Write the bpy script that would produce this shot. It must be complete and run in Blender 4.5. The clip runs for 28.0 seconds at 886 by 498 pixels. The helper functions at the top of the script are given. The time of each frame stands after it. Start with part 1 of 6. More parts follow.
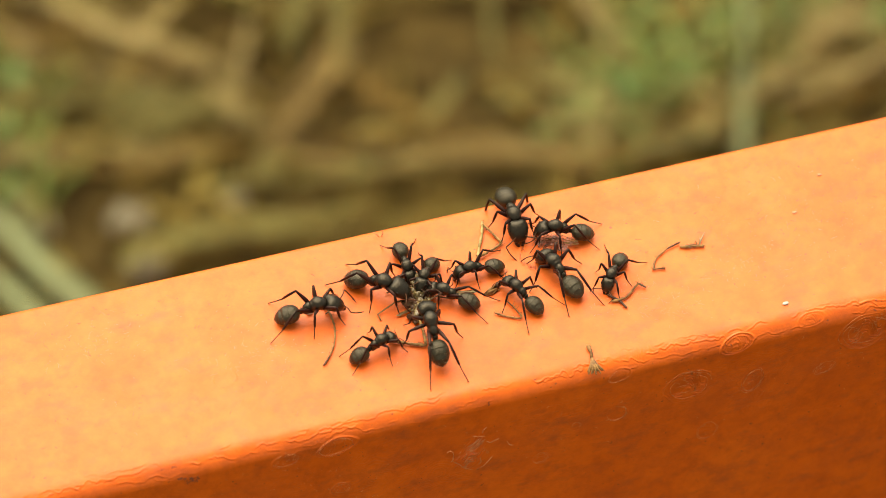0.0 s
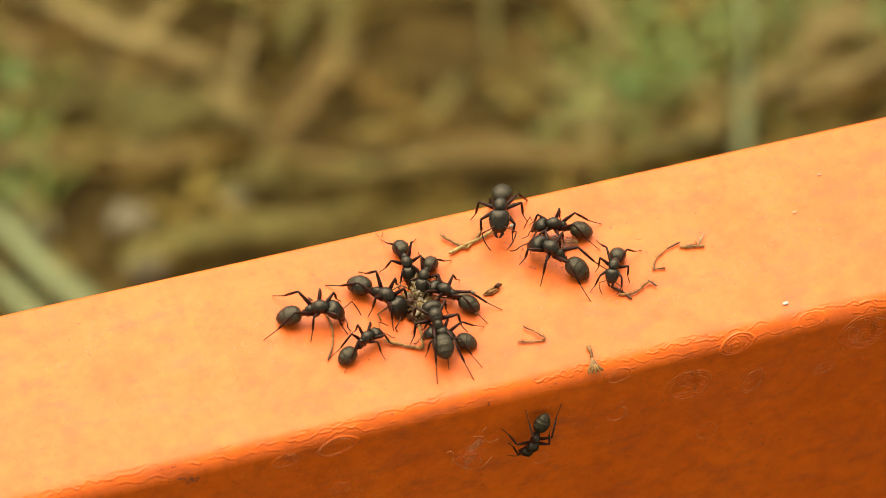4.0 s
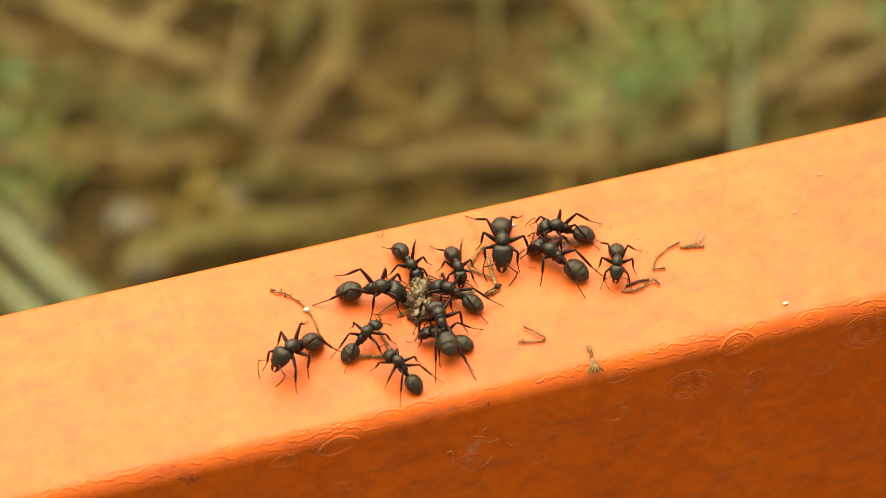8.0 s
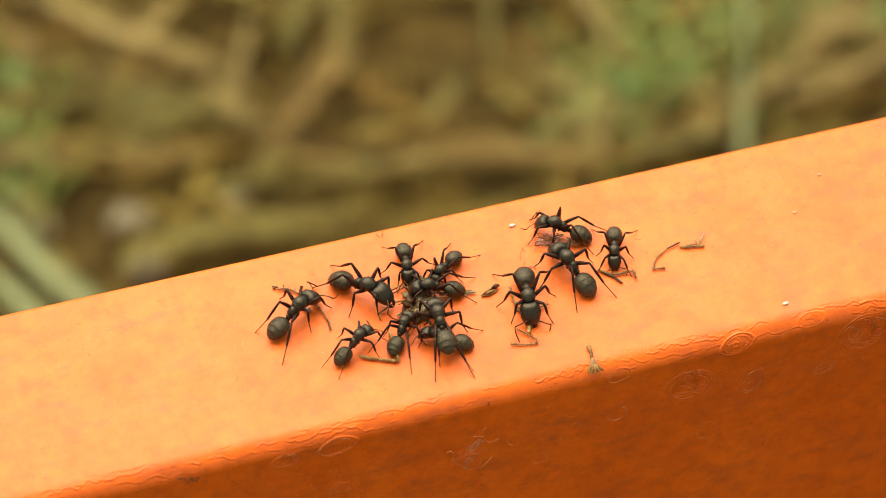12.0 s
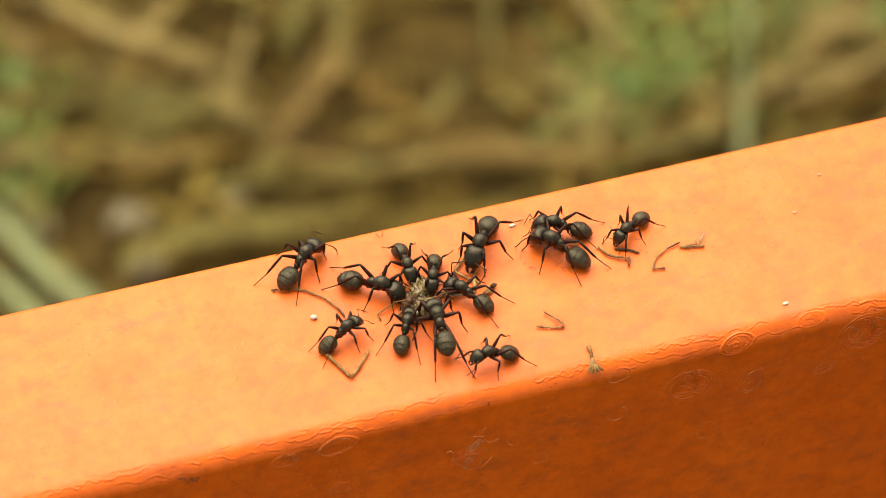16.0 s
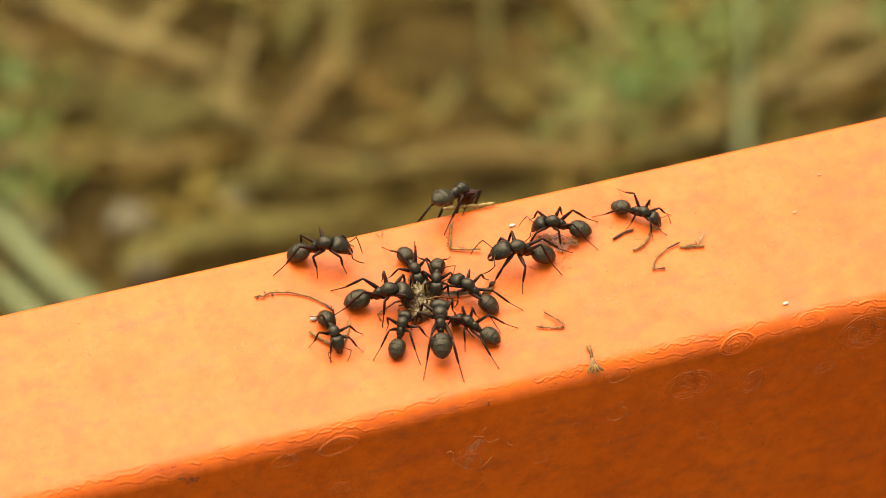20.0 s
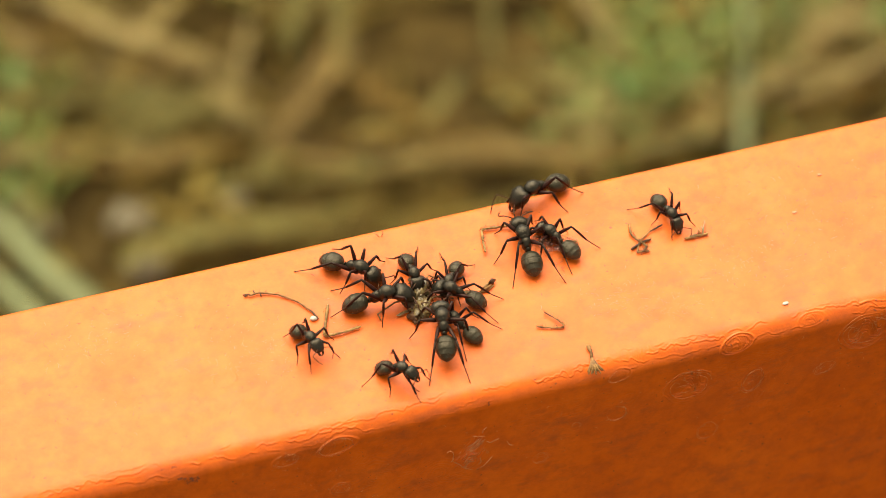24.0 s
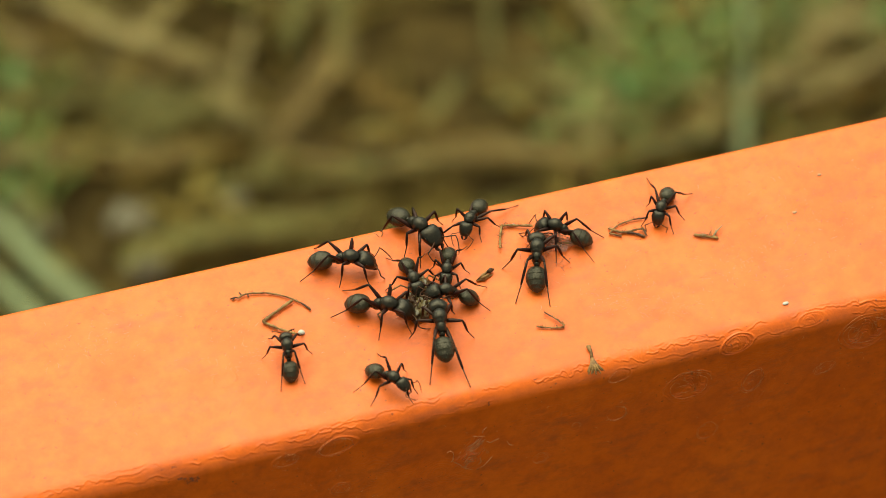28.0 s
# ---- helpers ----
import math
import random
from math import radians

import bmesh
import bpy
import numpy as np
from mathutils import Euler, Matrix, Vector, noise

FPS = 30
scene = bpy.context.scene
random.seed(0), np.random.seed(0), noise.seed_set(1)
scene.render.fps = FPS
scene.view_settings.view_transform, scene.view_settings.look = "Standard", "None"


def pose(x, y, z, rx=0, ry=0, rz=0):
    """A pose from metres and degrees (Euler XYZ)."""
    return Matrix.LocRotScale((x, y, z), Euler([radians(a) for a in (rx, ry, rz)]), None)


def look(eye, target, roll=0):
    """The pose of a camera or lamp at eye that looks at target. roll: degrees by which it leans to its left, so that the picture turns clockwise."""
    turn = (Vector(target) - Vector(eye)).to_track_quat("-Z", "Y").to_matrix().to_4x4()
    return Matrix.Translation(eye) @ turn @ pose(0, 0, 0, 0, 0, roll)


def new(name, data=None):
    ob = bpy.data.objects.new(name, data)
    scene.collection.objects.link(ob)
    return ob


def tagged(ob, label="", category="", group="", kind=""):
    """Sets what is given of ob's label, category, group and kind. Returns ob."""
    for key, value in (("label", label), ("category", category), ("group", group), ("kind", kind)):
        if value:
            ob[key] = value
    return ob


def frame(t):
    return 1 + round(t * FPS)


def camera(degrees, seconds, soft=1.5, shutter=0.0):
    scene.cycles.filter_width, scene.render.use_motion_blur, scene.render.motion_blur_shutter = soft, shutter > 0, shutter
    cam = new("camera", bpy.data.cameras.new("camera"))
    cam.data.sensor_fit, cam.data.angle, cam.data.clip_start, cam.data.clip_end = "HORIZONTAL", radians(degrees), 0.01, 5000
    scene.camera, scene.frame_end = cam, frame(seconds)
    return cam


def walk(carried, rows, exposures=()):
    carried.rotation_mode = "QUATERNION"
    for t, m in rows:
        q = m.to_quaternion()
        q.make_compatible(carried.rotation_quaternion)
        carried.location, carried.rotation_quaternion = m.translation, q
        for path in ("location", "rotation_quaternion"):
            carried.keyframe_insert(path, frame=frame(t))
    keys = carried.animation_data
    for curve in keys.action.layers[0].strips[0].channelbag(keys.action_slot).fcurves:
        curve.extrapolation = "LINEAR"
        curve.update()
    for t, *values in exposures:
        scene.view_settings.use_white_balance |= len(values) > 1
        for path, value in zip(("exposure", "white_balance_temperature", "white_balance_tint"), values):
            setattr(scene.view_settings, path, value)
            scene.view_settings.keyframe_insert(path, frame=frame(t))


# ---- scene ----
# ---- camera ----
cam = camera(16.0, 28.0, soft=0.6)
EYE = look((0.0, -0.23284, 0.77749), (0.0, 0.0, 0.5))
walk(cam, [(0.0, EYE), (28.0, EYE)], exposures=[(0.0, 1.6, 7500, 6), (27.9, 1.6, 7500, 6), (28.0, 1.17, 6850, -12)])
cam.data.dof.use_dof = True
cam.data.dof.focus_distance = 0.358
cam.data.dof.aperture_fstop = 23.0

# ---- light: a bright overcast day ----
world = bpy.data.worlds.new("sky")
scene.world = world
world.use_nodes = True
wn = world.node_tree
sky = wn.nodes.new("ShaderNodeTexSky")
sky.sky_type = "NISHITA"
sky.sun_disc = False
sky.sun_elevation, sky.sun_rotation = radians(62), radians(339)
grey = wn.nodes.new("ShaderNodeHueSaturation")
grey.inputs["Saturation"].default_value = 0.1
wn.links.new(sky.outputs[0], grey.inputs["Color"])
wn.links.new(grey.outputs[0], wn.nodes["Background"].inputs[0])
wn.nodes["Background"].inputs[1].default_value = 0.067
sun = new("sun", bpy.data.lights.new("sun", "SUN"))
sun.data.energy, sun.data.angle, sun.data.color = 2.35, radians(70), (1.0, 0.95, 0.85)
sun.matrix_world = look((-0.25, 0.65, 1.8), (0, 0, 0.5))

# ---- materials ----


def nodes(name):
    m = bpy.data.materials.new(name)
    m.use_nodes = True
    return m, m.node_tree.nodes, m.node_tree.links, m.node_tree.nodes["Principled BSDF"]


def ramp(ns, stops):
    r = ns.new("ShaderNodeValToRGB")
    e = r.color_ramp.elements
    while len(e) < len(stops):
        e.new(0.5)
    for k, (at, col) in zip(e, stops):
        k.position, k.color = at, (*col, 1) if len(col) == 3 else col
    return r


def tex(ns, ls, kind, scale, detail=4.0, coord="Object", rough=0.55):
    c = ns.new("ShaderNodeTexCoord")
    t = ns.new("ShaderNodeTex" + kind)
    t.inputs["Scale"].default_value = scale
    if kind == "Noise":
        t.inputs["Detail"].default_value, t.inputs["Roughness"].default_value = detail, rough
    ls.new(c.outputs[coord], t.inputs["Vector"])
    return t


def bump(ns, ls, bsdf, out, strength, distance):
    b = ns.new("ShaderNodeBump")
    b.inputs["Strength"].default_value, b.inputs["Distance"].default_value = strength, distance
    ls.new(out, b.inputs["Height"])
    ls.new(b.outputs[0], bsdf.inputs["Normal"])
    return b


def mixed(ns, ls, kind, fac, a, b):
    m = ns.new("ShaderNodeMix")
    m.data_type, m.blend_type = "RGBA", kind
    for sock, val in ((m.inputs[0], fac), (m.inputs[6], a), (m.inputs[7], b)):
        if isinstance(val, (int, float)):
            sock.default_value = val
        elif isinstance(val, tuple):
            sock.default_value = (*val, 1)
        else:
            ls.new(val, sock)
    return m.outputs[2]


def simple(name, a, b, scale, rough=0.6, relief=0.3, depth=0.0001, spec=0.5, coord="Object"):
    """A material that wavers between two colours, with fine relief."""
    m, ns, ls, bsdf = nodes(name)
    t = tex(ns, ls, "Noise", scale, 5.0, coord)
    r = ramp(ns, [(0.35, a), (0.68, b)])
    ls.new(t.outputs[0], r.inputs[0])
    ls.new(r.outputs[0], bsdf.inputs["Base Color"])
    bsdf.inputs["Roughness"].default_value = rough
    bsdf.inputs["Specular IOR Level"].default_value = spec
    t2 = tex(ns, ls, "Noise", scale * 5, 3.0, coord)
    bump(ns, ls, bsdf, t2.outputs[0], relief, depth)
    return m


def strawy(name, stops, rough=0.7):
    """Stalks and blades: each piece takes its own shade."""
    m, ns, ls, bsdf = nodes(name)
    g = ns.new("ShaderNodeNewGeometry")
    r = ramp(ns, stops)
    ls.new(g.outputs["Random Per Island"], r.inputs[0])
    t = tex(ns, ls, "Noise", 90, 4)
    r2 = ramp(ns, [(0.3, (0.55, 0.5, 0.45)), (0.7, (1.1, 1.1, 1.1))])
    ls.new(t.outputs[0], r2.inputs[0])
    ls.new(mixed(ns, ls, "MULTIPLY", 1.0, r.outputs[0], r2.outputs[0]), bsdf.inputs["Base Color"])
    bsdf.inputs["Roughness"].default_value = rough
    bsdf.inputs["Specular IOR Level"].default_value = 0.15
    bump(ns, ls, bsdf, t.outputs[0], 0.4, 0.002)
    return m


def orange_paint():
    m, ns, ls, bsdf = nodes("orange_paint")
    broad = tex(ns, ls, "Noise", 45, 7, rough=0.65)
    base = ramp(ns, [(0.32, (0.66, 0.104, 0.004)), (0.5, (0.74, 0.124, 0.006)), (0.68, (0.77, 0.138, 0.008))])
    ls.new(broad.outputs[0], base.inputs[0])
    grain = tex(ns, ls, "Noise", 420, 6, rough=0.7)
    tone = ramp(ns, [(0.3, (0.80, 0.77, 0.76)), (0.5, (1.0, 1.0, 1.0)), (0.7, (1.09, 1.14, 1.2))])
    ls.new(grain.outputs[0], tone.inputs[0])
    c0 = mixed(ns, ls, "MULTIPLY", 1.0, base.outputs[0], tone.outputs[0])
    # hair cracks in patches
    warp = tex(ns, ls, "Noise", 600, 3)
    vor = tex(ns, ls, "Voronoi", 1300)
    vor.feature = "DISTANCE_TO_EDGE"
    ls.new(mixed(ns, ls, "LINEAR_LIGHT", 0.0018, vor.inputs["Vector"].links[0].from_socket, warp.outputs[1]), vor.inputs["Vector"])
    line = ramp(ns, [(0.0, (1, 1, 1)), (0.05, (0, 0, 0))])
    ls.new(vor.outputs["Distance"], line.inputs[0])
    patch = tex(ns, ls, "Noise", 170, 4)
    where = ramp(ns, [(0.57, (0, 0, 0)), (0.70, (0.12, 0.12, 0.12))])
    ls.new(patch.outputs[0], where.inputs[0])
    crack = mixed(ns, ls, "MULTIPLY", 1.0, line.outputs[0], where.outputs[0])
    c1 = mixed(ns, ls, "MIX", crack, c0, (0.36, 0.085, 0.05))
    # dust specks
    speck = tex(ns, ls, "Noise", 1500, 2)
    dots = ramp(ns, [(0.695, (0, 0, 0)), (0.745, (1, 1, 1))])
    ls.new(speck.outputs[0], dots.inputs[0])
    c2 = mixed(ns, ls, "MIX", dots.outputs[0], c1, (0.25, 0.05, 0.015))
    # grime
    grime = tex(ns, ls, "Noise", 150, 8, rough=0.8)
    dirt = ramp(ns, [(0.47, (0, 0, 0)), (0.66, (0.5, 0.5, 0.5))])
    ls.new(grime.outputs[0], dirt.inputs[0])
    c3 = mixed(ns, ls, "MIX", dirt.outputs[0], c2, (0.50, 0.084, 0.011))
    # greyish smears drawn out along the metal
    stretch = ns.new("ShaderNodeMapping")
    stretch.inputs["Scale"].default_value = (0.55, 1.0, 1.0)
    smear = tex(ns, ls, "Noise", 260, 7, rough=0.72)
    ls.new(smear.inputs["Vector"].links[0].from_socket, stretch.inputs["Vector"])
    ls.new(stretch.outputs[0], smear.inputs["Vector"])
    film_on = ramp(ns, [(0.52, (0, 0, 0)), (0.69, (0.52, 0.52, 0.52))])
    ls.new(smear.outputs[0], film_on.inputs[0])
    c4 = mixed(ns, ls, "MIX", film_on.outputs[0], c3, (0.34, 0.068, 0.020))
    ls.new(c4, bsdf.inputs["Base Color"])
    rg = ramp(ns, [(0.3, (0.42, 0.42, 0.42)), (0.7, (0.58, 0.58, 0.58))])
    ls.new(grime.outputs[0], rg.inputs[0])
    ls.new(rg.outputs[0], bsdf.inputs["Roughness"])
    bsdf.inputs["Specular IOR Level"].default_value = 0.385
    b1 = bump(ns, ls, bsdf, grain.outputs[0], 0.1, 0.0004)
    b2 = ns.new("ShaderNodeBump")
    b2.inputs["Strength"].default_value, b2.inputs["Distance"].default_value = 0.4, 0.0003
    b2.invert = True
    ls.new(crack, b2.inputs["Height"])
    b3 = ns.new("ShaderNodeBump")
    b3.inputs["Strength"].default_value, b3.inputs["Distance"].default_value = 0.12, 0.003
    ls.new(broad.outputs[0], b3.inputs["Height"])
    ls.new(b3.outputs[0], b2.inputs["Normal"])
    ls.new(b2.outputs[0], b1.inputs["Normal"])
    return m


def chitin(name, dark, pale, rough, spec=0.4, fuzz=0.1, down=0.0):
    """Dull insect shell; down: how thick the fine golden pile lies on it."""
    m, ns, ls, bsdf = nodes(name)
    t = tex(ns, ls, "Noise", 5, 4)
    r = ramp(ns, [(0.35, dark), (0.7, pale)])
    ls.new(t.outputs[0], r.inputs[0])
    pile = tex(ns, ls, "Noise", 26, 6, rough=0.8)
    spots = ramp(ns, [(0.48, (0, 0, 0)), (0.72, (down, down, down))])
    ls.new(pile.outputs[0], spots.inputs[0])
    ls.new(mixed(ns, ls, "MIX", spots.outputs[0], r.outputs[0], (0.125, 0.11, 0.055)), bsdf.inputs["Base Color"])
    rr = ramp(ns, [(0.3, (rough - 0.04,) * 3), (0.7, (rough + 0.10,) * 3)])
    ls.new(pile.outputs[0], rr.inputs[0])
    ls.new(rr.outputs[0], bsdf.inputs["Roughness"])
    bsdf.inputs["Specular IOR Level"].default_value = spec
    bsdf.inputs["Specular Tint"].default_value = (1.0, 0.83, 0.60, 1)
    bump(ns, ls, bsdf, pile.outputs[0], fuzz, 0.030)
    return m


PAINT = orange_paint()
BLACK = chitin("black_chitin", (0.003, 0.0027, 0.0021), (0.009, 0.008, 0.0055), 0.30, 0.46, 0.14, 0.13)
GASTER = chitin("dusty_black_chitin", (0.005, 0.0046, 0.0025), (0.015, 0.0135, 0.0065), 0.35, 0.52, 0.20, 0.38)
LEGS = chitin("dark_brown_chitin", (0.005, 0.0016, 0.0014), (0.028, 0.0065, 0.0055), 0.36, 0.24)
TARSUS = chitin("brown_chitin", (0.03, 0.010, 0.005), (0.075, 0.028, 0.012), 0.4, 0.3)
RED = chitin("red_brown_chitin", (0.025, 0.006, 0.003), (0.05, 0.014, 0.006), 0.35)
EYEM = chitin("eye_black", (0.006, 0.006, 0.006), (0.012, 0.012, 0.012), 0.15)
BAND = chitin("pale_rim", (0.010, 0.0095, 0.005), (0.026, 0.024, 0.012), 0.4, 0.5, 0.2, 0.3)
HAIR = simple("pale_hair", (0.22, 0.16, 0.075), (0.36, 0.28, 0.15), 50, 0.5)
DRY = simple("dry_insect_leg", (0.11, 0.045, 0.012), (0.36, 0.19, 0.060), 1400, 0.6, 0.3, 0.00003, 0.3)
DARKDRY = simple("dark_dry_husk", (0.04, 0.016, 0.007), (0.12, 0.055, 0.02), 900, 0.5, 0.3, 0.00003, 0.3)
PULP = simple("ochre_remains", (0.06, 0.036, 0.012), (0.24, 0.165, 0.060), 1400, 0.3, 0.5, 0.0001)
REDSHRED = simple("red_shred", (0.22, 0.035, 0.016), (0.48, 0.11, 0.055), 900, 0.35, 0.3, 0.00003)
STEM = simple("olive_stem", (0.20, 0.13, 0.035), (0.42, 0.31, 0.11), 1300, 0.55, 0.3, 0.00003, 0.3)
STALK = simple("olive_stalk", (0.13, 0.062, 0.015), (0.40, 0.23, 0.070), 1500, 0.55, 0.3, 0.00003, 0.3)
SCRATCH = simple("dark_scratch", (0.15, 0.055, 0.045), (0.26, 0.085, 0.06), 500, 0.6)
STAIN = simple("brown_grime", (0.16, 0.055, 0.028), (0.36, 0.085, 0.03), 1500, 0.7)
PALEMARK = simple("pale_tan_mark", (0.58, 0.14, 0.025), (0.82, 0.35, 0.13), 1100, 0.45)
PALESCRATCH = simple("pink_scratch", (0.58, 0.15, 0.10), (0.70, 0.25, 0.18), 500, 0.5)
FLECK = simple("pale_dust_fleck", (0.44, 0.24, 0.12), (0.56, 0.33, 0.18), 2500, 0.7)
WHITE = simple("white_crumb", (0.40, 0.36, 0.28), (0.58, 0.54, 0.46), 900, 0.5)
SOIL = simple("brown_soil", (0.0318, 0.0198, 0.0052), (0.1219, 0.0815, 0.0222), 55, 0.95, 0.9, 0.008, 0.1)
STRAW = strawy("dry_straw", [(0.0, (0.0689, 0.0429, 0.0067)), (0.5, (0.1325, 0.0904, 0.0151)), (0.85, (0.1961, 0.1412, 0.0270)), (1.0, (0.2544, 0.1865, 0.0403))])
GRASS = strawy("green_grass", [(0.0, (0.1138, 0.1644, 0.0338)), (0.5, (0.1771, 0.2403, 0.0590)), (1.0, (0.2530, 0.3162, 0.0983))], 0.5)
GREEN = strawy("fresh_green_blade", [(0.0, (0.1300, 0.2300, 0.0690)), (1.0, (0.1900, 0.3000, 0.1035))], 0.5)
PALEGREEN = strawy("pale_green_blade", [(0.0, (0.175, 0.200, 0.088)), (1.0, (0.235, 0.262, 0.122))], 0.5)
REDDISH = strawy("brown_stalk", [(0.0, (0.1590, 0.0960, 0.0173)), (1.0, (0.2120, 0.1333, 0.0253))])
PINK = strawy("pinkish_straw", [(0.0, (0.2650, 0.1865, 0.0636)), (1.0, (0.3498, 0.2542, 0.0909))])
OLIVE = strawy("olive_stalk_far", [(0.0, (0.1925, 0.1752, 0.0517)), (1.0, (0.2750, 0.2536, 0.0834))])
WISP = strawy("straw_wisp", [(0.0, (0.0477, 0.0316, 0.0058)), (0.3, (0.1166, 0.0847, 0.0155)), (0.7, (0.3180, 0.2542, 0.0628)), (0.9, (0.3816, 0.3164, 0.0966)), (1.0, (0.2120, 0.2373, 0.0435))])
PALE = strawy("pale_straw", [(0.0, (0.3080, 0.2396, 0.0900)), (1.0, (0.4180, 0.3333, 0.1400))])
STONE = simple("grey_stone", (0.1700, 0.1487, 0.0855), (0.2550, 0.2253, 0.1395), 60, 0.8)


def wing_film():
    m, ns, ls, bsdf = nodes("wing_film")
    t = tex(ns, ls, "Noise", 1200, 4)
    r = ramp(ns, [(0.35, (0.45, 0.13, 0.08)), (0.65, (0.72, 0.36, 0.27))])
    ls.new(t.outputs[0], r.inputs[0])
    ls.new(r.outputs[0], bsdf.inputs["Base Color"])
    a = ramp(ns, [(0.42, (0.04, 0.04, 0.04)), (0.70, (0.42, 0.42, 0.42))])
    ls.new(t.outputs[0], a.inputs[0])
    ls.new(a.outputs[0], bsdf.inputs["Alpha"])
    bsdf.inputs["Roughness"].default_value = 0.2
    bump(ns, ls, bsdf, t.outputs[0], 0.6, 0.0003)
    return m


FILM = wing_film()

# ---- building helpers ----


def mesh_of(name, bm, *mats, smooth=True):
    me = bpy.data.meshes.new(name)
    bmesh.ops.recalc_face_normals(bm, faces=bm.faces)
    bm.to_mesh(me)
    bm.free()
    for m in mats:
        me.materials.append(m)
    if smooth:
        me.shade_smooth()
    return me


def part(name, bm, material, parent, label="", at=None):
    me = bm if isinstance(bm, bpy.types.Mesh) else mesh_of(name, bm, *(material if isinstance(material, tuple) else (material,)))
    ob = new(name, me)
    ob.parent = parent
    if at is not None:
        ob.matrix_basis = at
    return tagged(ob, label)


def thing(name, label, category, group="", at=None):
    ob = new(name)
    ob.empty_display_size = 0.001
    if at is not None:
        ob.matrix_basis = at
    return tagged(ob, label, category, group)


def lathe(bm, sections, seg=14, mats=None):
    """A body along x through sections of (x, z, half width, half height)."""
    rings = []
    for x, z, w, h in sections:
        rings.append([bm.verts.new((x, w * math.cos(2 * math.pi * k / seg), z + h * math.sin(2 * math.pi * k / seg))) for k in range(seg)])
    for i, (a, b) in enumerate(zip(rings, rings[1:])):
        for k in range(seg):
            f = bm.faces.new((a[k], a[(k + 1) % seg], b[(k + 1) % seg], b[k]))
            if mats:
                f.material_index = mats[i]
    bm.faces.new(rings[0])
    bm.faces.new(rings[-1][::-1])
    return bm


def tube(bm, pts, radii, seg=6):
    """A tapered tube along points."""
    pts = [Vector(p) for p in pts]
    rings = []
    for i, p in enumerate(pts):
        t = (pts[min(i + 1, len(pts) - 1)] - pts[max(i - 1, 0)]).normalized()
        side = t.cross(Vector((0, 0, 1)))
        if side.length < 1e-3:
            side = t.cross(Vector((0, 1, 0)))
        side.normalize()
        upv = side.cross(t)
        r = radii[i] if isinstance(radii, (list, tuple)) else radii
        rings.append([bm.verts.new(p + (side * math.cos(2 * math.pi * k / seg) + upv * math.sin(2 * math.pi * k / seg)) * r) for k in range(seg)])
    for a, b in zip(rings, rings[1:]):
        for k in range(seg):
            bm.faces.new((a[k], a[(k + 1) % seg], b[(k + 1) % seg], b[k]))
    bm.faces.new(rings[0])
    bm.faces.new(rings[-1][::-1])
    return bm


def blob(bm, centre, size, sub=2, rough=0.0, seed=0):
    g = bmesh.ops.create_icosphere(bm, subdivisions=sub, radius=1.0)
    for v in g["verts"]:
        n = 1 + rough * noise.noise(v.co * 2.2 + Vector((seed * 7.1, seed, 0)))
        v.co = Vector(centre) + Vector((v.co.x * size[0], v.co.y * size[1], v.co.z * size[2])) * n
    return bm


# ---- the ground far below and the orange rim ----
bm = bmesh.new()
bmesh.ops.create_grid(bm, x_segments=40, y_segments=40, size=40.0)
for v in bm.verts:
    v.co.x, v.co.y = [math.copysign(abs(c / 40) ** 3 * 40, c) for c in (v.co.x, v.co.y)]
ground = tagged(new("ground", mesh_of("ground", bm, SOIL)), "bare brown soil under dry straw and grass", "ground", kind="structure")

RIM_AT = pose(-0.05001, -0.00991, 0, 0, 0, 16.467)
RIM_INV = RIM_AT.inverted()
TOP, WIDE, BEND = 0.5, 0.0266, 0.0022


def skin(u, w, lift=0.0):
    """A place on the rim's skin: w runs from the near bend's upper end, up over the top, down over the front."""
    if w >= 0:
        return (u, -WIDE + BEND + w, TOP + lift)
    arc = BEND * math.pi / 2
    if w > -arc:
        a = -w / BEND
        return (u, -WIDE + BEND - (BEND + lift) * math.sin(a), TOP - BEND + (BEND + lift) * math.cos(a))
    return (u, -WIDE - lift, TOP - BEND + w + arc)


def ridge(bm, line, r):
    tube(bm, [skin(u, w, r * 0.25) for u, w in line], [r * 0.3] + [r] * (len(line) - 2) + [r * 0.3], 5)


def uneven(u, w, seed):
    """Smooth noise from -1 to 1 over the skin, one unit a cell."""
    table = np.random.RandomState(seed).rand(256, 256) * 2 - 1
    iu, iw = np.floor(u).astype(int), np.floor(w).astype(int)
    fu, fw = u - iu, w - iw
    fu, fw = fu * fu * fu * (fu * (fu * 6 - 15) + 10), fw * fw * fw * (fw * (fw * 6 - 15) + 10)
    a, b, c, d = [table[(iu + p) % 256, (iw + q) % 256] for p, q in ((0, 0), (1, 0), (0, 1), (1, 1))]
    return (a * (1 - fu) + b * fu) * (1 - fw) + (c * (1 - fu) + d * fu) * fw


def step(x, a, b):
    x = np.clip((x - a) / (b - a), 0, 1)
    return x * x * (3 - 2 * x)


